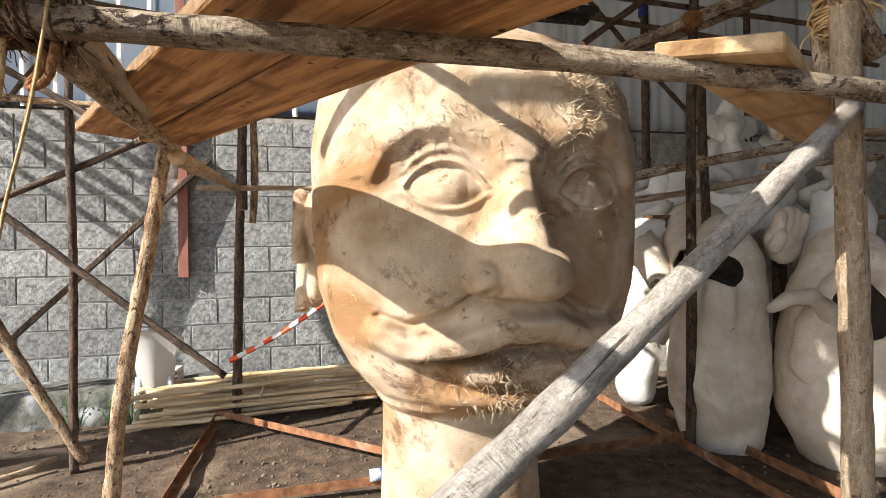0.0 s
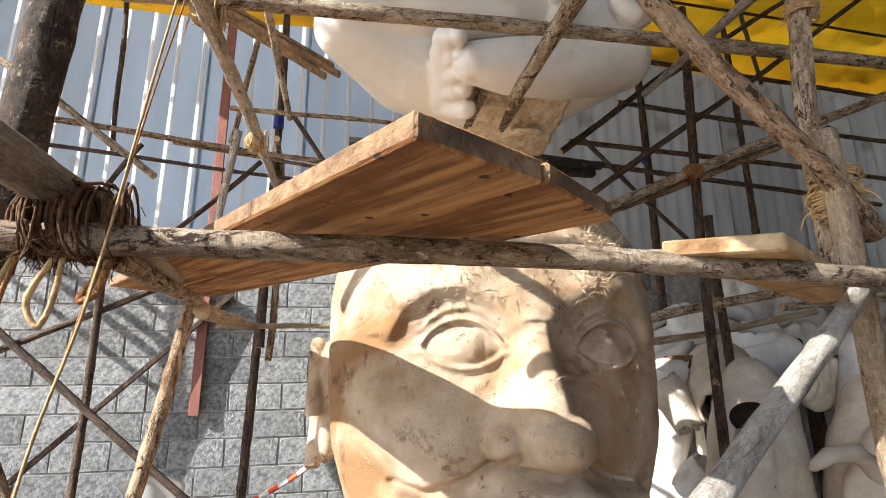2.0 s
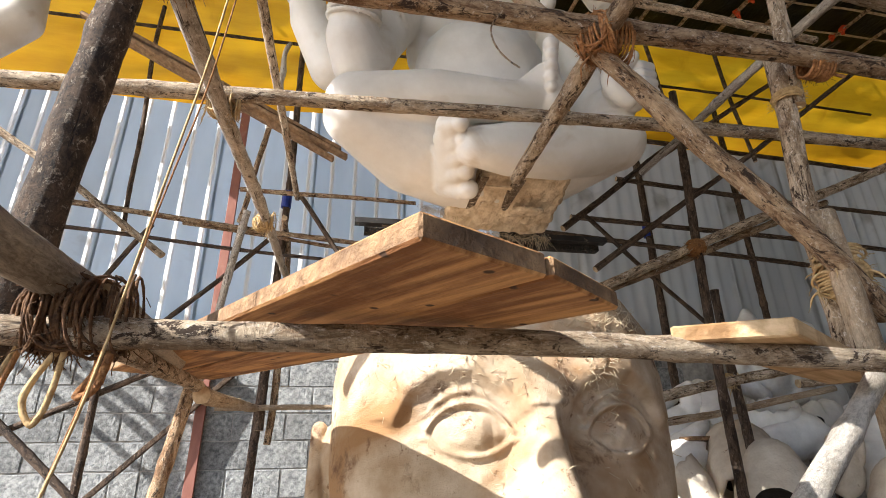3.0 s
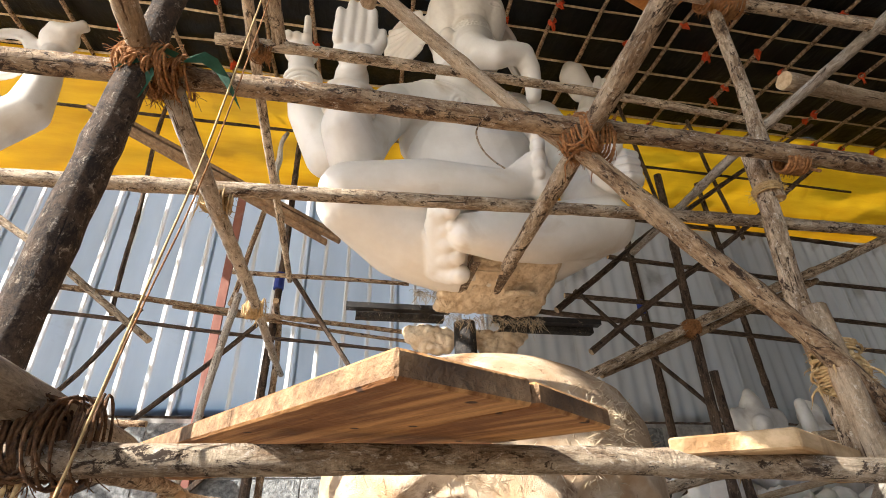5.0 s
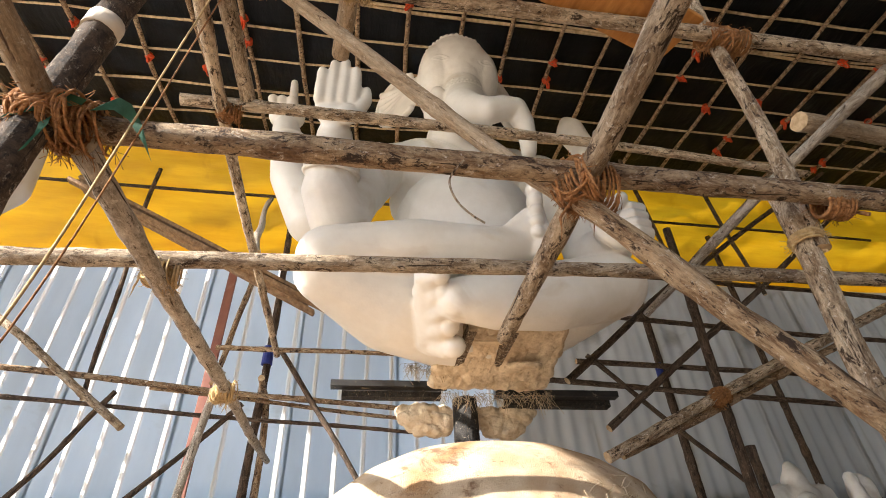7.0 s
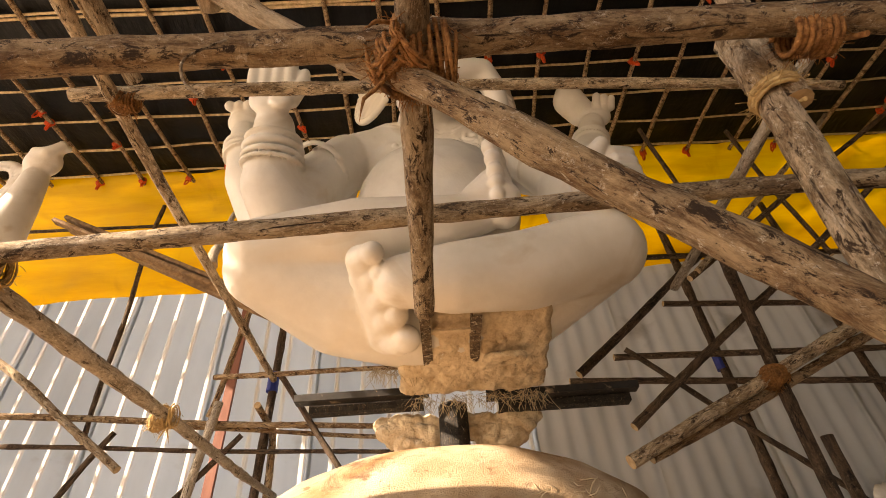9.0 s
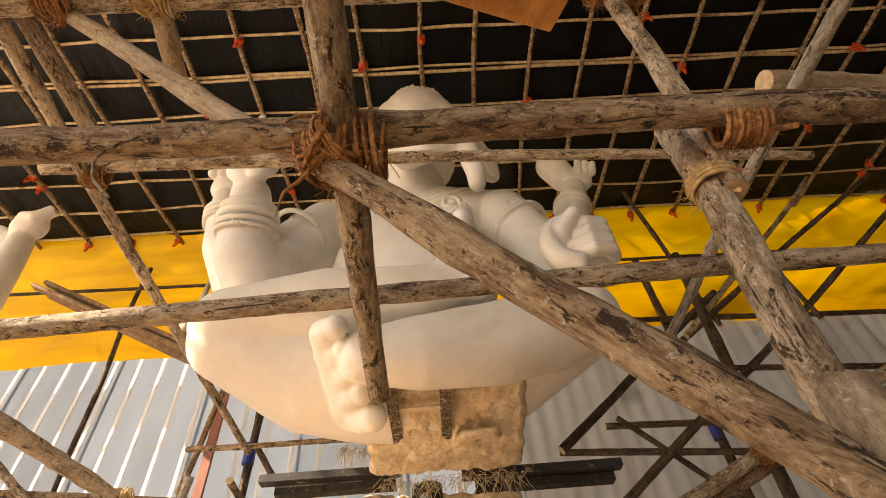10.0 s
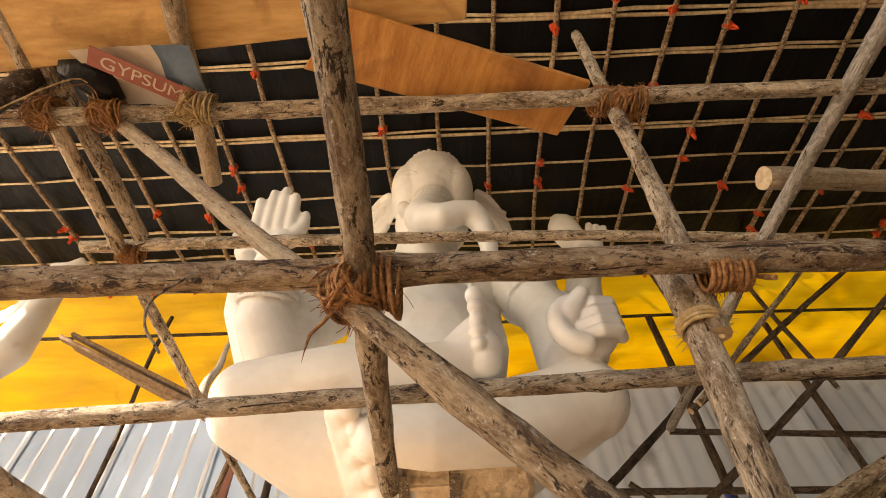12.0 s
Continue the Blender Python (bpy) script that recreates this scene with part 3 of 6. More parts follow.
for k in range(3):
    bm = bmesh.new()
    ex, ey = rnd.uniform(-0.06, 0.06), rnd.uniform(-0.03, 0.03)
    add_tube(bm, [(0, 0, -0.02), (ex * 0.6, ey, -0.05), (ex, ey * 0.5, -0.085), (ex * 1.4, 0, -0.10)], [0.007, 0.009, 0.007, 0.003], 4, jitter=0.3, rnd=rnd)
    part("ribbon_tail", bm, ORANGE, tie)
tie.location = spots[0]
for s in spots[1:]:
    copy_thing(tie, pose(*s, rnd.uniform(-30, 30), rnd.uniform(-20, 20), rnd.uniform(0, 360)))

# ---- yellow tarpaulin between eave and wall top ----
bm = bmesh.new()
rows = []
for j in range(31):
    s = j / 30
    rows.append([bm.verts.new((x, EY + 0.02 + (WY - 0.12 - EY) * s + 0.05 * noise.noise((x * 0.9 + s * 2, s * 3, 0)) + 0.022 * noise.noise((x * 3 - s * 5, s * 4, 4)) + 0.012 * noise.noise((x * 5 + s * 9, s * 12, 7)), EZ + 0.06 + (5.04 - EZ) * s + 0.03 * noise.noise((x, s, 9)) - 0.05 * math.sin(math.pi * s))) for x in (-7 + 17 * i / 400 for i in range(401))])
for a, b in zip(rows, rows[1:]):
    for i in range(400):
        bm.faces.new((a[i], a[i + 1], b[i + 1], b[i])).smooth = True
tagged(obj("yellow_tarpaulin", bm, YELLOW), "wrinkled yellow tarpaulin strip closing the gap under the eave", "tarpaulin")

# ---- unseen walls, added to hold light off the right-hand side ----
bm = bmesh.new()
add_box(bm, (1.8, -3.3, -0.2), (9.2, -3.1, 5.45))
tagged(obj("wall_front", bm, CONCRETE), "plain grey wall added behind the viewer to block light", "wall", kind="structure")
bm = bmesh.new()
add_box(bm, (7.9, -3.1, -0.2), (8.0, 5.0, 6.3))
tagged(obj("wall_side", bm, CONCRETE), "plain grey side wall added to darken the right", "wall", kind="structure")


# ---- near scaffold ----
pole((-0.60, 0.84, 1.70), (1.75, 0.83, 1.655), 0.0245, 0.023, BARK_GREY, 0.012)               # front beam
pole((-0.50, -0.9, 1.86), (-0.47, 0.93, 1.775), 0.040, 0.036, WEATHERED, 0.01, "thick grey split wooden pole end bound with rope")   # towards the viewer
pole((-0.459, 0.88, 1.714), (-0.655, 2.6, 1.79), 0.026, 0.024, BARK_GREY, 0.008)                 # ledger to the back
pole((-0.42, 0.86, 1.76), (-0.56, 1.75, 1.80), 0.03, 0.028, WEATHERED, 0.008)
pole((-0.585, 2.22, 1.745), (-0.69, 4.24, 1.86), 0.034, 0.026, PEELED, 0.006, "short pale pole stub with a round cut end")
pole((-0.615, 0.95, 1.66), (-0.47, 0.90, 3.9), 0.042, 0.034, BARK_POST, 0.003, "thick dark-barked upright scaffold post")
pole((1.22, 1.0, -0.05), (1.22, 1.0, 2.10), 0.034, 0.030, PEELED, 0.012, "pale peeled upright scaffold post, split along its grain")
pole((1.285, 1.10, 1.75), (1.29, 1.06, 2.72), 0.032, 0.028, BARK_GREY, 0.01)
pole((1.315, 1.055, 2.50), (1.47, 1.07, 4.3), 0.026, 0.022, BARK_GREY, 0.015)                    # post upper length
pole((0.02, 0.535, 1.0), (1.21, 0.968, 1.685), 0.027, 0.0215, CHALKED, 0.006, "leaning grey-barked pole braced across the bay")
pole((-1.05, 1.022, 2.679), (2.3, 0.98, 2.57), 0.032, 0.029, BARK, 0.02)                          # rail C
pole((-1.34, 1.588, 2.704), (3.2, 1.42, 2.69), 0.028, 0.024, BARK_GREY, 0.02)                     # rail D
pole((-0.68, 1.63, 3.59), (2.6, 1.88, 3.75), 0.027, 0.022, BARK_GREY, 0.025)                   # rail U
pole((-1.6, 0.99, 3.47), (2.9, 1.0, 3.45), 0.028, 0.026, BARK_GREY, 0.02)                     # rail T
pole((-0.36, 1.02, 3.62), (0.63, 1.04, 2.60), 0.024, 0.023, PEELED, 0.012)                     # brace upper
pole((0.55, 1.02, 2.66), (1.32, 1.00, 1.82), 0.025, 0.030, BARK, 0.014, knots=1.6)             # brace lower, with burl
pole((0.65, -0.5, 2.70), (0.64, 1.76, 2.58), 0.034, 0.028, BARK_GREY, 0.012)                   # ledger to the statue
pole((-0.57, -0.4, 2.70), (-0.54, 1.0, 2.64), 0.030, 0.028, PEELED, 0.01)
pole((-0.485, 0.99, 2.605), (-0.525, 4.35, 2.845), 0.029, 0.022, LIMED, 0.02, knots=1.2)                     # ledger A
pole((-0.47, -0.2, 3.62), (-0.50, 3.9, 3.50), 0.028, 0.022, BARK_GREY, 0.02)                   # ledger I
lashing((-0.47, 0.86, 1.73), (1, 0, 0), (0, 1, 0.1), 0.055, 30, COIR_OLD, 0.0040, 3, 0.75, "thick bundle of dark brown coir rope binding pole ends")
lashing((0.64, 1.0, 2.61), (1, 0, 0), (0, 1, 0), 0.056, 13, COIR, 0.006, 4)
lashing((-0.52, 0.97, 2.64), (1, 0, 0), (0, 0.3, 1), 0.052, 9, COIR, 0.005, 3)
lashing((1.25, 1.03, 1.93), (0, 0, 1), (0.7, 0, -0.7), 0.048, 12, JUTE, 0.005, 6, 0.5, "loose pale jute rope lashing with frayed ends")
lashing((-0.50, 1.56, 2.67), (1, 0, 0), (0, 1, 0), 0.042, 8, JUTE, 0.005, 3)
lashing((-0.51, 2.62, 2.70), (1, 0, 0), (0, 1, 0), 0.042, 8, JUTE, 0.005, 3)
lashing((-0.49, 1.66, 3.57), (1, 0, 0), (0, 1, 0), 0.038, 7, COIR, 0.005, 2)
lashing((1.36, 1.03, 3.49), (1, 0, 0), (0, 0, 1), 0.040, 8, COIR, 0.005, 3)


def coil(p, axis, r, turns, rope, mat, label, seed):
    """One rope wound in close turns round a single pole, with a short free end."""
    rnd = random.Random(seed)
    ax = Vector(axis).normalized()
    u = ax.orthogonal().normalized()
    v = ax.cross(u)
    pts = []
    for i in range(turns * 16 + 1):
        a = 2 * math.pi * i / 16
        k = i / (turns * 16) - 0.5
        rr = r * (1.0 + 0.05 * math.sin(1.7 * a / 6.28 + seed) + 0.04 * rnd.random())
        pts.append(ax * (k * turns * rope * 1.75 + 0.10 * rope * math.sin(0.7 * a)) + (u * math.cos(a) + v * math.sin(a)) * rr)
    step = Vector((0.3, -0.4, -1.0))
    for k in range(5):
        step += Vector((rnd.uniform(-0.5, 0.5), rnd.uniform(-0.4, 0.2), -0.1))
        pts.append(pts[-1] + step * 0.010)
    bm = bmesh.new()
    add_tube(bm, pts, [rope * 0.9 * (1 + 0.14 * math.sin(2.1 * i)) for i in range(len(pts))], 7, 0, 0, 0.10, rnd)
    ob = obj("rope_lashing", bm, mat)
    ob.location = p
    bm = bmesh.new()
    for i in range(160):
        q = pts[rnd.randrange(len(pts) - 6)]
        way = q.normalized() * rnd.uniform(0.3, 1.0) + Vector((rnd.uniform(-1, 1), rnd.uniform(-1, 1), rnd.uniform(-0.8, 0.8))) * 0.8
        add_tube(bm, [q, q + way * 0.008, q + way * 0.016 + Vector((0, 0, -0.003))], 0.0007, 3, rnd=rnd)
    tagged(part("frayed_fibre", bm, mat, ob), kind="stuff")
    return tagged(ob, label, "rope", "rope lashings")


coil((1.348, 0.987, 2.597), (1, 0, -0.03), 0.0335, 8, 0.0058, COIR, "close turns of orange-brown coir rope round a rail", 3)
coil((1.300, 1.064, 2.535), (0.05, 0, 1), 0.039, 4, 0.0045, JUTE, "pale jute rope wound round the post under the rail", 4)

# ---- planks of the near platform ----
def plank(name, corners, z0, z1, mat, label, group="platform boards"):
    """A board over a plan outline; local y runs along it."""
    a, d = Vector((*corners[0], 0)), Vector((*corners[3], 0))
    yaw = math.atan2(d.y - a.y, d.x - a.x) - math.pi / 2
    m = Matrix.Translation((corners[0][0], corners[0][1], 0)) @ Matrix.Rotation(yaw, 4, "Z")
    inv = m.inverted()
    bm = bmesh.new()
    add_prism(bm, [tuple((inv @ Vector((x, y, 0)))[:2]) for x, y in corners], z0, z1)
    bmesh.ops.subdivide_edges(bm, edges=[e for e in bm.edges if e.calc_length() > 0.5], cuts=6)
    bmesh.ops.bevel(bm, geom=[e for e in bm.edges if e.calc_face_angle(0) > 0.6], offset=0.004, segments=1, affect="EDGES")
    bm.normal_update()
    for f in bm.faces:
        f.material_index = 0 if abs(f.normal.z) > 0.6 else 1
    ob = obj(name, bm, [mat, DIRTY_PINE if mat == PLANK else mat])
    ob.matrix_world = m
    return tagged(ob, label, "board", group)


plank("platform_board", [(0.05, 0.43), (0.225, 0.53), (-0.80, 2.40), (-0.96, 2.26)], [1.714, 1.714, 1.845, 1.845], [1.748, 1.748, 1.88, 1.88], PLANK, "broad orange-brown sawn platform board resting on the beam")
plank("platform_board", [(0.23, 0.525), (0.39, 0.66), (-0.62, 2.52), (-0.79, 2.42)], [1.714, 1.714, 1.845, 1.845], [1.744, 1.744, 1.876, 1.876], PLANK, "broad sawn platform board with old nail holes")
plank("board_offcut", [(0.585, 0.83), (0.80, 0.76), (1.70, 1.345), (1.56, 1.455)], [1.70, 1.705, 1.71, 1.71], [1.733, 1.742, 1.745, 1.745], PLANK_PALE, "short thick pale pine board lying on the beam")


# ---- big clay head ----
def table(z, zs, vs):
    return float(np.interp(z, zs, vs))


def bump2(x, z, cx, cz, sx, sz):
    return math.exp(-((x - cx) / sx) ** 2 - ((z - cz) / sz) ** 2)


def smooth_step(a, b, v):
    t = min(1.0, max(0.0, (v - a) / (b - a)))
    return t * t * (3 - 2 * t)


def seg_dist(x, z, pts):
    best = 9.0
    for (ax, az), (bx, bz) in zip(pts, pts[1:]):
        dx, dz = bx - ax, bz - az
        t = min(1, max(0, ((x - ax) * dx + (z - az) * dz) / (dx * dx + dz * dz)))
        best = min(best, math.hypot(x - ax - t * dx, z - az - t * dz))
    return best


def eye_relief(x, z, cx, cz, side):
    u, w = (x - cx) * side, z - cz                     # u grows towards the temple
    h = -(0.034 if side < 0 else 0.055) * math.exp(-((u + 0.01) / 0.20) ** 4 - ((w - 0.045) / 0.12) ** 2)
    s = u / 0.142
    if abs(s) < 1.3:
        q = max(0.0, 1 - s * s)
        up, lo = 0.086 * q ** 0.75 + 0.006 * s, -0.058 * q ** 0.85 + 0.006 * s
        if abs(s) < 1 and lo < w < up:
            h += (0.046 if side < 0 else 0.036) * math.sqrt(q) * (1 - ((w - (up + lo) / 2) / ((up - lo) / 2 + 1e-4)) ** 2) ** 0.45 - 0.006
            iris = math.hypot(u + 0.01, w - 0.01)
            h += 0.013 * math.exp(-(iris / 0.050) ** 4) + 0.0022 * math.exp(-((iris - 0.052) / 0.010) ** 2)
        edge = smooth_step(1.3, 0.95, abs(s))
        h += edge * 0.038 * math.exp(-((w - up - 0.015) / 0.013) ** 2)
        h += edge * 0.026 * math.exp(-((w - lo + 0.013) / 0.013) ** 2)
        h += edge * 0.012 * math.exp(-((w - up - 0.058) / 0.010) ** 2)
    return h


def face_relief(x, z):
    h = 0.0
    # nose: ridge and bulb
    xn = x + 0.015
    nz = table(z, [1.16, 1.22, 1.30, 1.38, 1.50, 1.64, 1.78, 1.84], [0.10, 0.20, 0.275, 0.25, 0.165, 0.095, 0.035, 0.0])
    nw = table(z, [1.16, 1.28, 1.36, 1.46, 1.60, 1.80], [0.10, 0.115, 0.105, 0.082, 0.066, 0.12])
    ridge = nz * math.exp(-((abs(xn) / nw) ** 2.8)) if z > 1.19 else 0.0
    d2 = ((xn - 0.02) / 0.118) ** 2 + ((z - 1.275) / 0.094) ** 2
    bulb = 0.165 + 0.150 * math.sqrt(1 - d2) if d2 < 1 else 0.0
    nose = max(ridge, bulb)
    for sx in (-1, 1):
        d2 = ((xn - 0.115 * sx) / 0.070) ** 2 + ((z - 1.255) / 0.066) ** 2
        if d2 < 1:
            nose = max(nose, 0.03 + 0.13 * math.sqrt(1 - d2))
    h += nose
    # brows, eyes, cheeks
    for sx, ex in ((-1, -0.262), (1, 0.315)):
        brow = [(0.085 * sx, 1.66), (0.14 * sx, 1.735), (0.25 * sx, 1.80), (0.37 * sx, 1.795), (0.48 * sx, 1.72), (0.53 * sx, 1.63)]
        d = seg_dist(x, z, brow)
        zb = float(np.interp(abs(x), [0.085, 0.14, 0.25, 0.37, 0.48, 0.53], [1.66, 1.735, 1.80, 1.795, 1.72, 1.63]))
        h += 0.032 * math.exp(-(d / (0.060 if z > zb else 0.028)) ** 2)
        h += eye_relief(x, z, ex, 1.575, sx)
        h += 0.030 * bump2(x, z, 0.36 * sx, 1.28, 0.18, 0.13)
        fold = [(0.14 * sx, 1.21), (0.26 * sx, 1.13), (0.40 * sx, 1.085), (0.50 * sx, 1.115)]
        h -= 0.040 * math.exp(-(seg_dist(x, z, fold) / 0.016) ** 2)
    # upper lip roll with turned-up bulbous ends, lip line, lower lip, chin
    roll = [(-0.49, 1.05), (-0.42, 1.01), (-0.31, 1.005), (-0.17, 1.035), (-0.05, 1.075), (0.02, 1.065), (0.12, 1.07), (0.26, 1.025), (0.38, 1.04)]
    h += 0.100 * math.exp(-(seg_dist(x, z, roll) / 0.056) ** 5)
    h += 0.055 * math.exp(-((x + 0.02) / 0.20) ** 4 - ((z - 1.13) / 0.06) ** 2)
    line = [(-0.34, 0.955), (-0.18, 0.962), (0.0, 0.985), (0.18, 0.965), (0.34, 0.965)]
    h -= 0.085 * math.exp(-(seg_dist(x, z, line) / 0.014) ** 2)
    low = [(-0.17, 0.905), (-0.02, 0.905), (0.15, 0.91)]
    h += 0.058 * math.exp(-(seg_dist(x, z, low) / 0.044) ** 4)
    h -= 0.030 * bump2(x, z, 0, 0.852, 0.17, 0.022)
    h += 0.062 * bump2(x, z, -0.03, 0.80, 0.22, 0.058)
    h += 0.010 * noise.noise((x * 5, z * 5, 3)) + 0.006 * noise.noise((x * 16, z * 16, 8)) + 0.003 * noise.noise((x * 55, z * 55, 2))
    return h


def big_head():
    cx, cy, turn = 0.69, 2.33, radians(-2)
    zs = [0.0, 0.55, 0.69, 0.735, 0.785, 0.875, 1.0, 1.2, 1.45, 1.8, 2.0, 2.15, 2.245, 2.31, 2.345, 2.36]
    half = [0.37, 0.345, 0.345, 0.43, 0.50, 0.58, 0.645, 0.705, 0.73, 0.73, 0.70, 0.62, 0.49, 0.34, 0.19, 0.03]
    front = [0.40, 0.36, 0.36, 0.455, 0.50, 0.53, 0.55, 0.57, 0.58, 0.585, 0.56, 0.48, 0.37, 0.26, 0.15, 0.03]
    back = [0.40, 0.40, 0.42, 0.44, 0.47, 0.52, 0.58, 0.66, 0.74, 0.76, 0.72, 0.63, 0.48, 0.32, 0.18, 0.03]
    bm = bmesh.new()
    nphi, nz = 420, 340
    rings = []
    for j in range(nz + 1):
        s = j / nz
        z = 2.36 * (s if s < 0.9 else 1 - (1 - s) ** 1.6 / 0.1 ** 0.6)
        off = -0.03 - 0.085 * smooth_step(0.78, 0.68, z)
        a, bf, bb = table(z, zs, half), table(z, zs, front), table(z, zs, back)
        ring = []
        for i in range(nphi):
            u = i / nphi * 2 - 1
            phi = math.pi * (0.6 * u + 0.4 * u ** 3)      # denser over the face
            c, sn = math.cos(phi), math.sin(phi)
            e = 2.35
            k = (abs(c) ** e + abs(sn) ** e) ** (-1 / e)
            x, y = a * k * sn + off, -(bf if c > 0 else bb) * k * c
            if c > 0 and 0.70 < z < 2.1:
                y -= face_relief(x, z) * smooth_step(0.0, 0.35, c) * smooth_step(0.70, 0.78, z)
            ring.append(bm.verts.new((x, y, z)))
        rings.append(ring)
    for a, b in zip(rings, rings[1:]):
        for i in range(nphi):
            bm.faces.new((a[i], a[(i + 1) % nphi], b[(i + 1) % nphi], b[i]))
    bm.faces.new(rings[-1])
    bm.faces.new(rings[0][::-1])
    # ears: curled rims on both sides
    for sx in (-1, 1):
        for (dx, dy, dz, r) in ((0.72, 0.16, 1.44, (0.07, 0.13, 0.22)), (0.735, 0.18, 1.21, (0.055, 0.08, 0.12))):
            bmesh.ops.create_uvsphere(bm, u_segments=20, v_segments=14, radius=1, matrix=Matrix.Translation((dx * sx - 0.03, dy, dz)) @ Matrix.Diagonal((*r, 1)))
        rim = [(0.795 * sx - 0.03, 0.18 + 0.13 * math.cos(t), 1.40 + 0.23 * math.sin(t) - 0.10 * (math.cos(t) < -0.3)) for t in (-1.9 + 5.0 * k / 20 for k in range(21))]
        add_tube(bm, rim, 0.035, 10)
    me = bpy.data.meshes.new("clay_head_statue")
    bm.to_mesh(me)
    bm.free()
    ob = remeshed(new("clay_head_statue", me), 0.0068, 0)
    ob.data.materials.append(CLAY)
    ob.matrix_world = Matrix.Translation((cx, cy, 0)) @ Matrix.Rotation(turn, 4, "Z")
    return tagged(ob, "giant unfinished tan clay head statue with bulbous nose and smile", "statue")


head = big_head()
# straw fibres that stick out of the clay
tree = BVHTree.FromPolygons([head.matrix_world @ v.co for v in head.data.vertices], [tuple(q.vertices) for q in head.data.polygons])
bm = bmesh.new()
rnd = random.Random(12)
for cx_, cz_, sx_, sz_, count in ((0.98, 1.98, 0.10, 0.07, 200), (0.92, 1.80, 0.05, 0.10, 120), (0.70, 0.93, 0.14, 0.04, 220), (0.62, 0.79, 0.07, 0.06, 200), (0.42, 1.80, 0.2, 0.05, 90), (0.62, 1.2, 0.4, 0.4, 160)):
    for k in range(count):
        x, z = rnd.gauss(cx_, sx_), rnd.gauss(cz_, sz_)
        hit, nrm = tree.ray_cast(Vector((x, 0.8, z)), Vector((0, 1, 0)))[:2]
        if not hit:
            continue
        way = (nrm * rnd.uniform(0.05, 0.7) + Vector((rnd.uniform(-1, 1), rnd.uniform(-0.3, 0.1), rnd.uniform(-1, 0.6)))).normalized()
        n = rnd.uniform(0.015, 0.05)
        mid = hit + way * n * 0.5 + Vector((rnd.uniform(-1, 1), -0.3, rnd.uniform(-1, 1))) * n * 0.15
        add_tube(bm, [hit + nrm * 0.001, mid, hit + way * n + nrm * 0.004], [0.0016, 0.0014, 0.0008], 3, rnd=rnd)
tagged(obj("straw_fibres", bm, STRAW), "straw fibres sticking out of the clay face", "straw", kind="stuff")


# ---- seated white plaster statue above ----
def sole_and_toes(ankle, heel, tip, side, r):
    """An upright foot: its body, and five toes along the edge that faces the viewer, largest at the tip."""
    a, h, t, w = Vector(ankle), Vector(heel), Vector(tip), Vector(side)
    sole = limb((*a, r * 0.95), (*h.lerp(t, 0.25), r * 0.95)) + limb((*h, r * 0.8), (*h.lerp(t, 0.5), r * 0.66), (*h.lerp(t, 0.92), r * 0.46))
    toes = []
    for k in range(5):
        q = h.lerp(t, 0.12 + 0.205 * k)
        rr = r * (0.38, 0.40, 0.42, 0.45, 0.50)[k]
        toes += limb((*(q + w * r * 0.10), rr), (*(q + w * r * 0.50), rr * 0.93), (*(q + w * r * (0.85 + 0.07 * k)), rr))
    return sole, toes


def sole_ahead(heel, big, small, back):
    """A foot that points at the viewer: toes in a row from the big one to the small one."""
    h, b1, b5, w = Vector(heel), Vector(big), Vector(small), Vector(back)
    sole, toes = [], []
    for k in range(5):
        s = k / 4
        tip = b1.lerp(b5, s ** 0.9)
        rr = (0.056, 0.046, 0.042, 0.040, 0.044)[k]
        root = h.lerp(b5 + w, s * 0.8)
        sole += limb((*root, 0.078 - 0.015 * s), (*(tip + w * 0.45), 0.058 - 0.006 * s))
        toes += limb((*(tip + w * 0.55), rr * 0.95), (*(tip + w * 0.28), rr * 0.86), (*tip, rr))
    sole += limb((*h, 0.085), (*(b5 + w * 0.8), 0.060))
    return sole, toes


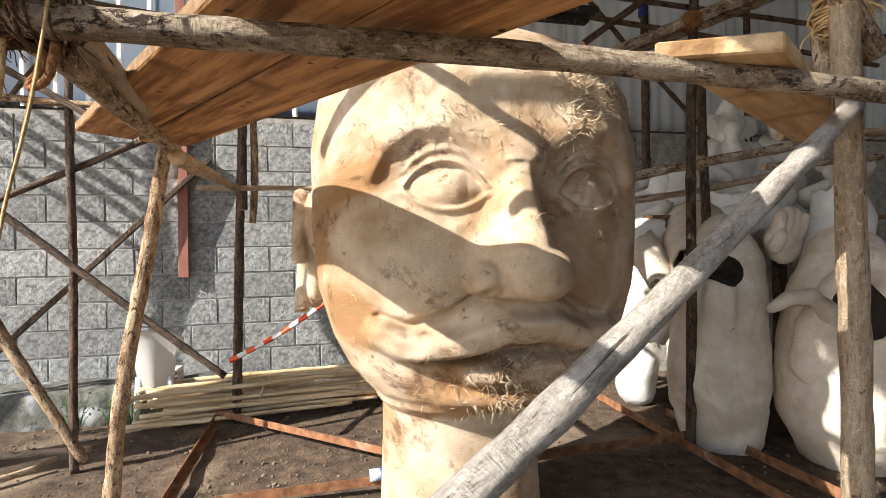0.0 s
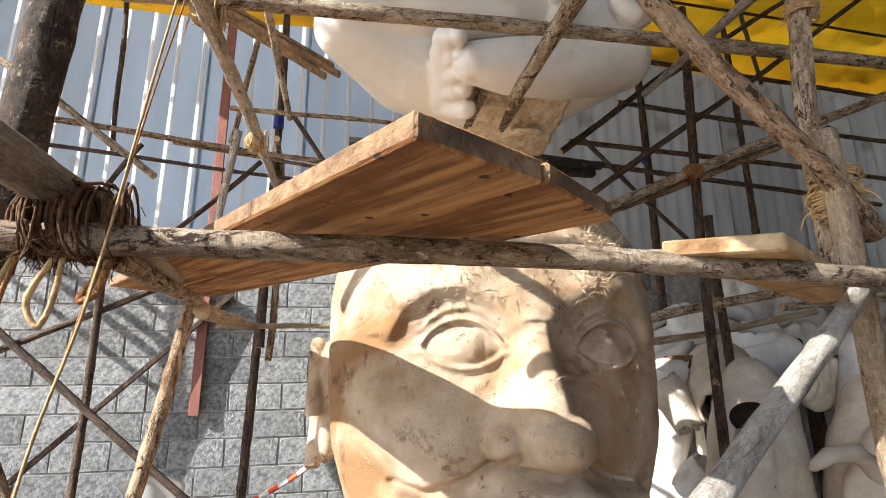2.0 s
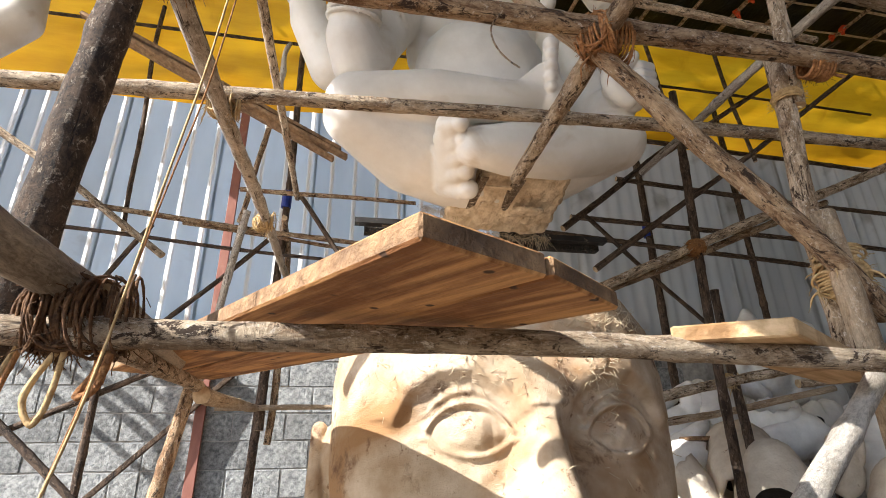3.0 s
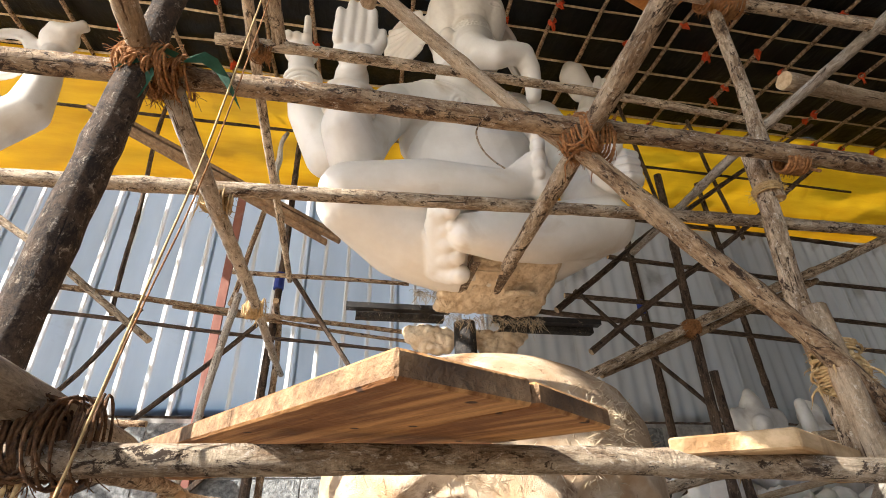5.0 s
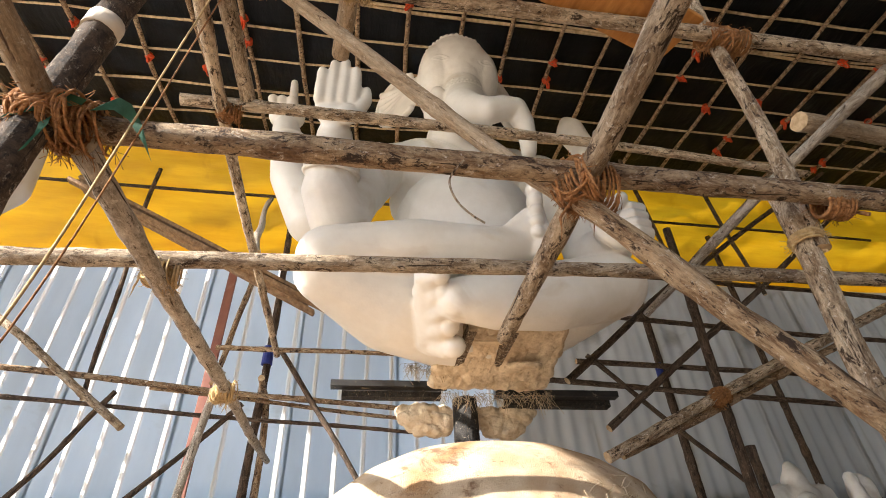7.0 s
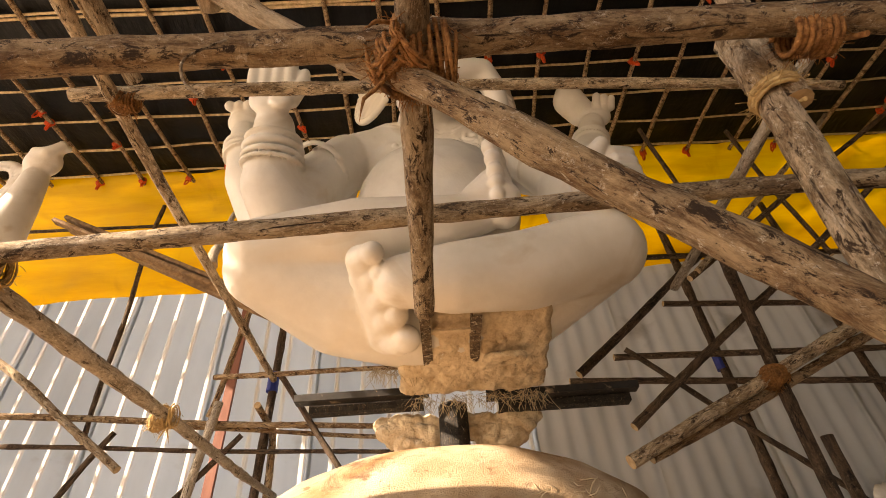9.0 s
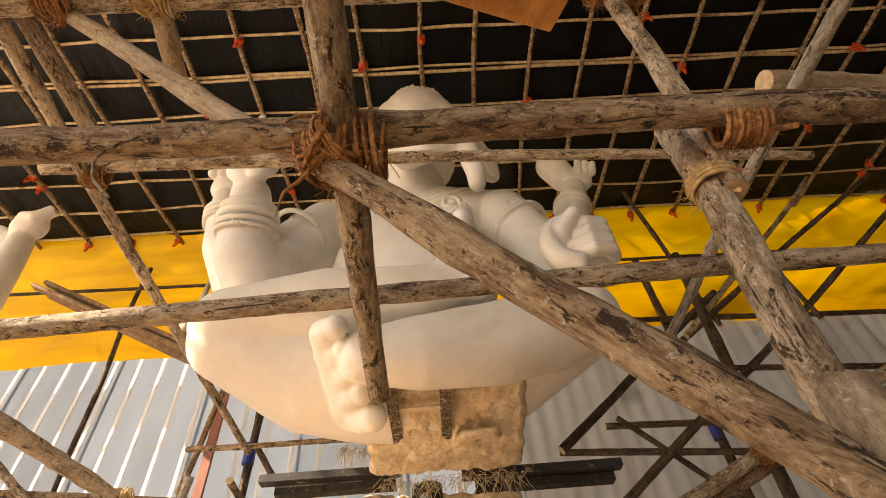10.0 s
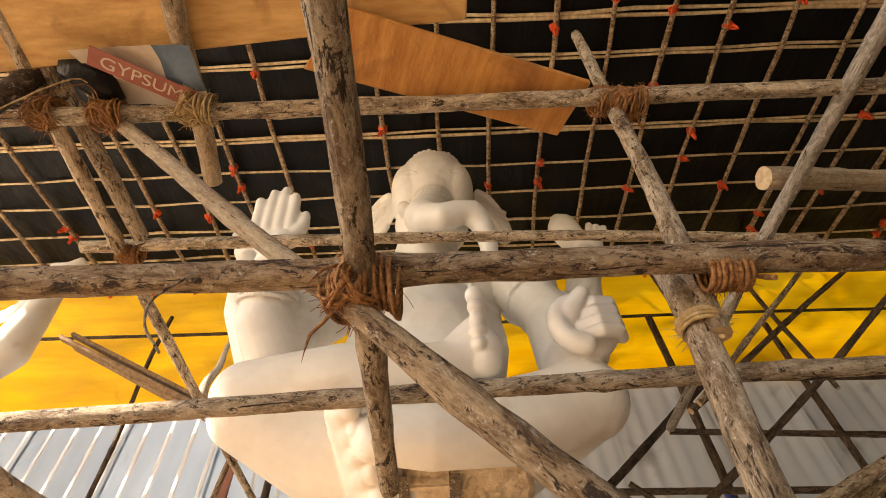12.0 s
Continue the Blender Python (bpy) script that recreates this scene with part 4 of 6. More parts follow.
def seated_statue():
    b = []
    # seat and crossed legs
    b += limb((-0.05, 2.25, 3.17, 0.165), (0.28, 2.42, 3.12, 0.265), (0.60, 2.54, 3.12, 0.29), (1.06, 2.48, 3.13, 0.265), (1.42, 2.28, 3.18, 0.175))
    b += limb((-0.045, 2.21, 3.22, 0.165), (0.37, 2.15, 3.27, 0.145), (0.75, 2.11, 3.26, 0.112), (0.93, 2.10, 3.30, 0.088))
    sole, toes = sole_and_toes((0.93, 2.12, 3.33), (0.985, 2.08, 3.26), (0.985, 2.03, 3.53), (-0.30, -0.92, 0.1), 0.088)
    b += sole + limb((0.84, 2.10, 3.30, 0.085), (0.95, 2.05, 3.42, 0.062)) + limb((0.80, 2.10, 3.29, 0.075), (0.93, 2.06, 3.36, 0.07))
    b += limb((1.42, 2.24, 3.16, 0.175), (1.05, 2.18, 3.03, 0.165), (0.75, 2.11, 2.96, 0.14), (0.55, 2.07, 2.93, 0.10))
    sole, more = sole_ahead((0.475, 2.38, 2.89), (0.555, 2.27, 2.80), (0.455, 1.96, 2.985), (-0.065, 0.085, 0.03))
    b += sole
    toes += more
    # torso
    b.append(ball((0.72, 2.50, 3.66), (0.44, 0.40, 0.44)))
    b.append(ball((0.72, 2.70, 4.06), (0.46, 0.26, 0.32)))
    b.append(ball((0.50, 2.55, 4.16), (0.19, 0.14, 0.15)))
    b.append(ball((0.96, 2.55, 4.16), (0.19, 0.14, 0.15)))
    b += limb((0.22, 2.58, 4.24, 0.17), (0.72, 2.62, 4.36, 0.22), (1.24, 2.58, 4.24, 0.17))
    b.append(ball((0.72, 2.56, 4.52), (0.22, 0.22, 0.24)))
    # head: dome, broad brow running into the trunk, temples, cheeks
    b.append(ball((0.775, 2.60, 5.29), (0.325, 0.34, 0.48)))
    b.append(ball((0.775, 2.475, 5.20), (0.185, 0.20, 0.45)))
    b.append(ball((0.61, 2.48, 5.24), (0.155, 0.17, 0.30)))
    b.append(ball((0.93, 2.48, 5.24), (0.155, 0.17, 0.30)))
    b.append(ball((0.76, 2.55, 4.88), (0.27, 0.21, 0.32)))
    # ears: fanned shells turned half sideways, with a thick rim and folds
    for sx, ex in ((-1, 0.33), (1, 1.22)):
        turn_ = Matrix.Rotation(radians(46 * sx), 3, "Z")
        at = Vector((ex, 2.76, 5.23))
        b.append(ball(at, (0.23, 0.03, 0.27), (0, 6 * sx, 46 * sx)))
        for k in range(30):
            t = -2.2 + 4.4 * k / 29
            b.append(ball(at + turn_ @ Vector((sx * 0.225 * math.cos(t), -0.015, 0.26 * math.sin(t))), 0.028))
        for q in range(5):
            root, tip = turn_ @ Vector((-sx * 0.10, -0.03, -0.03 + 0.02 * q)), turn_ @ Vector((sx * 0.17, -0.04, -0.18 + 0.09 * q))
            b += limb((*(at + root), 0.016), (*(at + tip), 0.022))
    # trunk: down, then swung out and up, its tip hanging
    b += limb((0.775, 2.46, 5.02, 0.16), (0.76, 2.34, 4.74, 0.142), (0.71, 2.23, 4.53, 0.122), (0.745, 2.14, 4.385, 0.103), (0.835, 2.085, 4.32, 0.088), (0.925, 2.08, 4.355, 0.080), (1.01, 2.09, 4.365, 0.077), (1.065, 2.13, 4.29, 0.068), (1.09, 2.17, 4.17, 0.056), (1.09, 2.19, 4.10, 0.050))
    # broken tusk root
    b += limb((0.60, 2.45, 4.86, 0.06), (0.572, 2.36, 4.83, 0.052))
    # raised open hand
    b += limb((0.20, 2.54, 4.20, 0.165), (0.05, 2.42, 3.86, 0.165), (-0.03, 2.32, 3.58, 0.165), (-0.085, 2.23, 3.68, 0.15), (-0.08, 2.15, 3.86, 0.115), (-0.078, 2.09, 3.96, 0.100))
    b.append(ball((-0.075, 2.0, 4.075), (0.125, 0.055, 0.125)))
    b.append(ball((-0.01, 1.96, 4.01), (0.062, 0.038, 0.078)))
    for k in range(4):
        x = -0.172 + 0.062 * k
        top = (4.30, 4.375, 4.40, 4.335)[k]
        b += limb((x, 1.955, 4.11, 0.034), (x + 0.004, 1.925, 4.20, 0.0335), (x + 0.005, 1.92, 4.215, 0.0295), (x + 0.006, 1.915, 4.23, 0.033), (x + 0.006, 1.90, 0.45 * 4.23 + 0.55 * top, 0.031), (x + 0.006, 1.895, 0.40 * 4.23 + 0.60 * top, 0.0275), (x + 0.006, 1.89, top - 0.03, 0.027))
    b += limb((0.025, 1.98, 4.02, 0.042), (0.08, 1.955, 4.12, 0.035), (0.085, 1.95, 4.135, 0.031), (0.083, 1.945, 4.20, 0.027))
    # back hand with raised finger
    b += limb((0.10, 2.66, 4.10, 0.15), (-0.20, 2.56, 3.74, 0.15), (-0.36, 2.52, 4.05, 0.125), (-0.41, 2.50, 4.30, 0.105), (-0.44, 2.50, 4.46, 0.09))
    b.append(ball((-0.45, 2.49, 4.58), (0.12, 0.09, 0.10)))
    b += limb((-0.42, 2.47, 4.66, 0.036), (-0.44, 2.46, 4.92, 0.026))
    for k in range(3):
        b.append(ball((-0.54 + 0.06 * k, 2.40, 4.64), 0.036))
    # lower fist
    b += limb((1.26, 2.52, 4.20, 0.165), (1.42, 2.46, 3.82, 0.155), (1.41, 2.36, 3.42, 0.145), (1.45, 2.20, 3.39, 0.12))
    b.append(ball((1.46, 2.10, 3.42), (0.135, 0.09, 0.15)))
    b += limb(*[(1.42 + 0.105 * math.cos(q), 2.02, 3.405 + 0.120 * math.sin(q), 0.050) for q in (1.5 + 3.1 * k / 9 for k in range(10))])
    b += limb((1.35, 2.07, 3.38, 0.055), (1.38, 2.00, 3.46, 0.046), (1.44, 1.96, 3.53, 0.036))
    # far raised hand with its rounded object
    b += limb((1.32, 2.68, 4.18, 0.15), (1.70, 2.74, 4.08, 0.135), (1.80, 2.78, 4.48, 0.118), (1.88, 2.80, 4.76, 0.092))
    b.append(ball((1.93, 2.80, 4.87), (0.12, 0.075, 0.095)))
    b += limb((1.85, 2.82, 4.96, 0.105), (1.795, 2.82, 5.12, 0.118), (1.775, 2.82, 5.22, 0.062))
    body = fused("seated_statue", b, PLASTER, 0.010, 2)
    tree = BVHTree.FromPolygons([v.co for v in body.data.vertices], [tuple(q.vertices) for q in body.data.polygons])
    d = list(toes)

    def on_front(x, z, r, sink=0.3):
        hit = tree.ray_cast(Vector((x, 2.32 if z < 4.5 else 0.5, z)), Vector((0, 1, 0)))[0]
        if hit:
            d.append(ball((x, hit.y + r * sink, z), r))

    def ring(c, axis, r, bead, n, squash=1.0):
        c, ax = Vector(c), Vector(axis).normalized()
        u = ax.orthogonal().normalized()
        v = ax.cross(u)
        for k in range(n):
            t = 2 * math.pi * k / n
            d.append(ball(c + (u * math.cos(t) + v * math.sin(t)) * r, bead))

    # breast ornament: rosette in a scroll frame, chains to the shoulders, beaded plate below
    bx, bz = 0.80, 4.17
    for k in range(40):
        t = 2 * math.pi * k / 40
        on_front(bx + 0.088 * math.cos(t), bz + 0.088 * math.sin(t), 0.011, 0.1)
        if k % 2:
            on_front(bx + 0.055 * math.cos(t), bz + 0.055 * math.sin(t), 0.009, 0.0)
    on_front(bx, bz, 0.024, 0.0)
    for k in range(8):
        t = 2 * math.pi * k / 8
        on_front(bx + 0.028 * math.cos(t), bz + 0.028 * math.sin(t), 0.012, 0.0)
    for sx in (-1, 1):
        for cx_, cz_, r0, t0 in ((0.150, 0.060, 0.056, 0.0), (0.150, -0.062, 0.050, 3.1), (0.235, 0.0, 0.036, 1.5)):
            for k in range(34):
                rr = r0 * (1 - 0.72 * k / 33)
                t = t0 + 7.5 * k / 33
                on_front(bx + sx * (cx_ + rr * math.cos(t)), bz + cz_ + rr * math.sin(t), 0.0125, 0.0)
        for k in range(40):
            s = k / 39
            on_front(bx + sx * (0.05 + 0.40 * s), bz + 0.085 + 0.20 * s, 0.017, 0.2)
            on_front(bx + sx * (0.05 + 0.41 * s), bz + 0.055 + 0.20 * s, 0.009, 0.0)
            on_front(bx + sx * (0.05 + 0.39 * s), bz + 0.115 + 0.20 * s, 0.009, 0.0)
        for k in range(24):
            s = k / 23
            on_front(bx - 0.01 + sx * 0.20 * (1 - s), bz - 0.165 - 0.075 * s ** 0.7, 0.013, 0.1)
            on_front(bx - 0.01 + sx * 0.20 * (1 - s), bz - 0.150, 0.012, 0.2)
            on_front(bx - 0.01 + sx * 0.16 * (1 - s), bz - 0.170 - 0.042 * s, 0.017, 0.6)
    # arm-band flourish
    for k in range(30):
        t = 8.0 * k / 29
        rr = 0.055 * (1 - 0.7 * k / 29)
        on_front(1.30 + rr * math.cos(t), 4.10 + rr * math.sin(t), 0.011, 0.0)
        on_front(0.10 + rr * math.cos(t), 4.06 + rr * math.sin(t), 0.011, 0.0)
    # brow ornament on the trunk
    for k in range(17):
        s = k / 16 - 0.5
        on_front(0.765 + 0.36 * s, 4.77 + 0.60 * s * s, 0.0115, 0.4)
        on_front(0.765 + 0.32 * s, 4.80 + 0.60 * s * s, 0.008, 0.4)
    for k in range(7):
        s = k / 6 - 0.5
        on_front(0.765 + 0.18 * s, 4.835 + 0.3 * s * s, 0.011, 0.4)
    # eyes: narrow lids
    for ex, sx in ((0.60, -1), (0.955, 1)):
        for k in range(14):
            u = k / 13 - 0.5
            on_front(ex + 0.11 * u, 5.205 + 0.035 * (0.25 - u * u) * 4 + 0.03 * sx * u, 0.008, 0.3)
            on_front(ex + 0.11 * u, 5.195 - 0.012 * (0.25 - u * u) * 4 + 0.03 * sx * u, 0.006, 0.3)
    # hair: curled locks round the crown
    rnd = random.Random(4)
    for k in range(38):
        a = 2 * math.pi * k / 38
        for q in range(5):
            s = q / 4
            rr = 0.245 * (1 - 0.55 * s)
            d.append(ball((0.775 + rr * math.cos(a + 0.5 * s), 2.60 + rr * math.sin(a + 0.5 * s), 5.61 + 0.145 * s + rnd.uniform(-0.008, 0.008)), 0.020 + 0.005 * math.sin(2.2 * q + k)))
    d.append(ball((0.775, 2.60, 5.765), (0.10, 0.10, 0.06)))
    # bangles and arm bands
    ring((-0.080, 2.145, 3.845), (0.05, -0.45, 1), 0.130, 0.021, 72)
    ring((-0.079, 2.125, 3.89), (0.05, -0.45, 1), 0.122, 0.019, 72)
    ring((-0.081, 2.165, 3.80), (0.05, -0.45, 1), 0.139, 0.016, 72)
    ring((-0.082, 2.18, 3.765), (0.05, -0.45, 1), 0.146, 0.013, 40)
    ring((-0.415, 2.50, 4.33), (-0.15, -0.05, 1), 0.112, 0.019, 72)
    ring((-0.408, 2.50, 4.28), (-0.15, -0.05, 1), 0.115, 0.016, 72)
    ring((-0.402, 2.50, 4.24), (-0.15, -0.05, 1), 0.118, 0.012, 36)
    ring((1.825, 2.785, 4.58), (0.25, 0.05, 1), 0.112, 0.019, 72)
    ring((1.812, 2.783, 4.53), (0.25, 0.05, 1), 0.118, 0.014, 34)
    ring((0.08, 2.42, 3.98), (0.5, 0.45, 1), 0.168, 0.016, 44)
    ring((1.345, 2.48, 4.03), (-0.45, 0.25, 1), 0.162, 0.016, 44)
    # curled fingers of the fist and far hand, finger creases
    for k in range(4):
        z = 3.34 + 0.055 * k
        d += limb((1.40, 2.03, z - 0.01, 0.030), (1.485, 1.985, z - 0.012, 0.0335), (1.56, 2.005, z, 0.032), (1.59, 2.06, z + 0.01, 0.030))
    for k in range(3):
        d += limb((1.94 + 0.05 * k, 2.74, 4.90, 0.034), (1.96 + 0.05 * k, 2.72, 5.01 - 0.02 * k, 0.028))
    # navel fold under the belly and breast points
    on_front(0.50, 4.17, 0.016, 0.0)
    on_front(0.98, 4.17, 0.016, 0.0)
    ob = fused("seated_statue", d, PLASTER, 0.0062, 1, body.data)
    bpy.data.objects.remove(body)
    ob.name = "seated_statue"
    return tagged(ob, "large smooth white plaster seated statue with elephant head and four arms", "statue")


seated_statue()


# ---- the statue's mount ----
b, rnd = [], random.Random(21)
for i in range(15):
    for j in range(12):
        x, q = 0.54 + 0.041 * i, j / 11
        if q < 0.3 or 2 < i:
            b.append(ball((x + rnd.uniform(-0.008, 0.008), 2.72 - 0.40 * q + rnd.uniform(-0.006, 0.006), 2.815 + 0.115 * q + rnd.uniform(-0.006, 0.006)), (0.046, 0.05, 0.040)))
for c in ((0.55, 3.00, 2.72), (0.95, 3.00, 2.72)):
    for k in range(60):
        dx, dz = rnd.uniform(-0.19, 0.19), rnd.uniform(-0.10, 0.04)
        if abs(dx) / 0.20 - dz / 0.13 < 1.0:
            b.append(ball((c[0] + dx, c[1] + rnd.uniform(-0.01, 0.01), c[2] + dz), (0.05, 0.05, 0.035)))
for k in range(70):
    t = 17 * k / 69
    rr = 0.024 + 0.0010 * k
    u = rr * math.sin(t)
    b.append(ball((0.965 + rr * math.cos(t), 2.515 - 0.90 * u - 0.015, 2.808 - 0.26 * u), 0.0175))
ob = roughen(fused("statue_mount", b, RAW_FILL, 0.008, 1), (0.012, 9), (0.006, 34), (0.004, 90))
tagged(ob, "rough cream plaster and fibre fill under the seated statue", "mount")
bm = bmesh.new()
for k in range(260):
    p = Vector((rnd.uniform(0.55, 1.15), rnd.uniform(2.62, 2.70), rnd.uniform(2.70, 2.74))) if k % 3 else Vector((rnd.uniform(0.36, 0.58), 2.64, rnd.uniform(2.84, 2.88)))
    q = p + Vector((rnd.uniform(-0.05, 0.05), rnd.uniform(-0.04, 0.0), rnd.uniform(-0.10, -0.01)))
    add_tube(bm, [p, p.lerp(q, 0.5) + Vector((rnd.uniform(-0.02, 0.02), -0.01, 0)), q], 0.0013, 3)
tagged(obj("fibre_tufts", bm, STRAW), "loose coir fibres hanging out of the raw fill", "fibre", kind="stuff")
post = empty("support_post", (0.73, 2.94, 0))
tagged(post, "black steel support post with cross bars, spattered with plaster", "post")
bm = bmesh.new()
bmesh.ops.create_cone(bm, cap_ends=True, segments=28, radius1=0.07, radius2=0.07, depth=2.80, matrix=Matrix.Translation((0, 0, 1.40)))
part("column", bm, SPATTER, post, smooth=True)
for x0, x1, z in ((-0.75, -0.11, 2.83), (0.16, 0.89, 2.79)):
    bm = bmesh.new()
    add_box(bm, (x0, -0.11, z), (x1, -0.102, z + 0.034))
    add_box(bm, (x0, -0.102, z), (x1, -0.05, z + 0.007))
    part("cross_bar", bm, BLACK_IRON, post)
    bm = bmesh.new()
    add_box(bm, (x0 + 0.06, -0.045, z - 0.035), (x1 - 0.03, -0.037, z + 0.01))
    add_box(bm, (x0 + 0.06, -0.037, z - 0.035), (x1 - 0.03, 0.015, z - 0.028))
    part("cross_bar", bm, SPATTER, post, "plaster-caked iron bar")
for x in (-0.10, 0.10):
    bm = bmesh.new()
    add_box(bm, (x - 0.021, -0.745, 2.832), (x + 0.021, -0.26, 2.838))
    add_box(bm, (x - 0.021, -0.745, 2.838), (x - 0.015, -0.26, 2.873))
    part("bracket", bm, PLASTERED, post, "iron bracket daubed with plaster")
bm = bmesh.new()
add_box(bm, (-0.09, -0.64, 2.842), (0.09, -0.612, 2.852))
part("tie_bar", bm, RAW_FILL, post)

# ---- far scaffold in front of the metal wall ----
pole((-0.75, 4.42, 0.0), (-0.66, 4.35, 2.45), 0.036, 0.034, BARK_DARK, 0.01)
pole((-0.66, 4.30, 1.7), (-0.64, 4.30, 5.6), 0.034, 0.028, BARK_DARK, 0.02)
pole((-0.60, 4.38, 1.6), (-0.60, 4.36, 3.3), 0.028, 0.026, BARK, 0.02)
pole((-0.98, 4.22, 1.86), (0.35, 4.22, 1.88), 0.022, 0.018, PEELED, 0.008)
pole((-0.90, 2.30, -0.03), (-0.65, 2.30, 1.80), 0.031, 0.026, BARK, 0.022, knots=1.3)
pole((-1.56, 3.60, 0.02), (-1.56, 3.60, 2.45), 0.026, 0.022, BARK_DARK, 0.012)
pole((-2.6, 3.60, 2.22), (-0.68, 3.62, 0.55), 0.024, 0.022, BARK_DARK, 0.012)
pole((-2.6, 3.643, 1.40), (-1.1, 3.643, 2.12), 0.022, 0.02, BARK_DARK, 0.01)
pole((-2.15, 3.60, 1.36), (-1.50, 3.60, 0.08), 0.034, 0.03, BARK, 0.015)
bm = bmesh.new()
m = along((-3.17, 4.62, -0.02), (-1.05, 4.98, 2.2))
add_box(bm, (-0.04, -0.02, 0), (0.04, 0.02, 3.1), 0.004, m=m)
tagged(obj("timber_strut", bm, BARK_DARK), "dark sawn timber strut leaning on the block wall", "timber")
pole((-2.6, 4.05, 3.44), (1.0, 4.05, 3.09), 0.024, 0.018, BARK, 0.02)
pole((-1.4, 4.08, 3.30), (0.9, 4.10, 3.05), 0.016, 0.014, BARK, 0.015)
pole((-2.6, 4.10, 3.24), (0.58, 4.10, 2.98), 0.017, 0.014, BARK_DARK, 0.02)
pole((-0.98, 4.0, 3.60), (0.5, 4.0, 3.58), 0.021, 0.017, BARK, 0.015)
pole((-1.93, 4.085, 5.55), (-1.83, 4.085, 3.2), 0.02, 0.018, BARK_DARK, 0.02)
pole((-0.80, 4.0, 4.4), (-0.95, 4.0, 3.3), 0.024, 0.02, BARK, 0.015)
pole((-2.9, 4.01, 4.0), (-1.48, 4.01, 2.98), 0.03, 0.026, BARK_GREY, 0.015)
pole((-1.62, 4.066, 3.26), (-2.15, 4.066, 2.4), 0.02, 0.018, BARK_DARK, 0.01)
pole((-0.72, 4.067, 3.18), (-1.60, 4.067, 2.28), 0.02, 0.018, BARK_DARK, 0.01)
pole((-0.50, 4.012, 3.6), (0.20, 4.012, 2.55), 0.022, 0.02, BARK_DARK, 0.012)
pole((-0.90, 4.0, 3.40), (-1.08, 4.0, 1.9), 0.03, 0.026, LIMED, 0.015)
bm = bmesh.new()
add_box(bm, (-1.31, WY - 0.09, 1.15), (-1.225, WY - 0.055, 5.1), 0.003)
add_box(bm, (-1.31, WY - 0.055, 1.15), (-1.305, WY - 0.018, 5.1))
tagged(obj("steel_strip", bm, RED_IRON), "red oxide painted steel strip standing against the wall", "steel strip")
pole((-2.5, 3.52, 2.85), (-1.4, 3.52, 2.2), 0.022, 0.02, BARK_DARK, 0.01)
pole((-2.6, 3.55, 2.36), (-1.2, 3.55, 2.28), 0.024, 0.02, BARK, 0.01)
pole((-0.585, 3.90, 3.315), (-0.60, 4.36, 3.315), 0.024, 0.022, BARK, 0.006)
# unseen poles set into the wall at far left, added to cast its shadow streaks
for k in range(9):
    x, z = -4.3 + 0.03 * (k % 3), 3.30 + 0.19 * k + 0.05 * (k % 2)
    pole((x, 3.95 + 0.05 * (k % 3), z), (x + 0.02, 5.04, z + 0.03), 0.03 + 0.006 * (k % 3), 0.026, BARK_DARK, 0.01, "unseen dark round pole in the block wall, added to cast shadow streaks", "wall tie poles")
pole((-4.3, 3.98, -0.05), (-4.28, 4.02, 5.1), 0.04, 0.035, BARK_DARK, 0.01)
# bundle of boards on the left ledger
for k, (dz, dy) in enumerate(((0, 0), (0.05, 0.03), (-0.05, 0.05), (0.02, 0.09))):
    bm = bmesh.new()
    m = along((-2.05 + 0.05 * k, 3.2 + dy, 4.52 + dz), (0.05, 3.2 + dy, 3.42 + dz))
    add_box(bm, (-0.03, -0.014, 0), (0.03, 0.014, 2.2 - 0.1 * k), 0.003, m=m)
    tagged(obj("split_batten", bm, DIRTY_PINE), "rough split timber batten in a bundle", "batten", "bundled battens")

# splintered branch end behind the statue
pole((-0.500, 2.66, 3.55), (-0.508, 2.791, 4.105), 0.028, 0.012, WEATHERED, 0.03, "splintered grey branch end sticking up behind the rail", knots=1.2)

# right-hand far scaffold
pole((1.50, 2.9, 2.47), (4.6, 2.9, 3.80), 0.032, 0.036, BARK_GREY, 0.015)
pole((1.62, 2.96, 2.50), (3.6, 2.96, 3.30), 0.028, 0.024, BARK, 0.015)
pole((1.40, 3.0, 2.95), (2.6, 3.0, 3.9), 0.024, 0.02, BARK_DARK, 0.012)
pole((1.6, 3.0, 2.66), (4.4, 3.0, 4.7), 0.023, 0.02, BARK_DARK, 0.015)
pole((2.45, 2.95, 4.2), (2.30, 2.95, -0.05), 0.03, 0.032, BARK_DARK, 0.02)
pole((2.10, 4.3, 3.70), (5.9, 4.3, 3.55), 0.026, 0.024, BARK_DARK, 0.012)
pole((1.7, 4.3, 3.52), (5.7, 4.3, 3.24), 0.026, 0.024, BARK_DARK, 0.012)
pole((2.7, 4.36, 4.22), (6.2, 4.36, 4.04), 0.026, 0.024, BARK_DARK, 0.012)
pole((2.4, 4.35, 4.75), (6.2, 4.35, 4.6), 0.026, 0.024, BARK_DARK, 0.012)
pole((3.02, 4.45, 0.0), (3.02, 4.45, 5.62), 0.04, 0.036, BARK_DARK, 0.01)
pole((4.15, 4.4, 0.0), (4.15, 4.4, 5.4), 0.034, 0.03, BARK_DARK, 0.01)
pole((2.2, 4.27, 3.75), (3.6, 4.27, 2.4), 0.022, 0.02, BARK_DARK, 0.012)
pole((2.50, 3.49, 3.86), (5.1, 3.49, 5.66), 0.024, 0.02, BARK_DARK, 0.015)
pole((2.56, 3.462, 3.90), (4.45, 3.47, 5.62), 0.024, 0.02, BARK_GREY, 0.015)
pole((2.68, 3.5, 5.6), (2.87, 3.5, 4.0), 0.02, 0.018, BARK_DARK, 0.01)
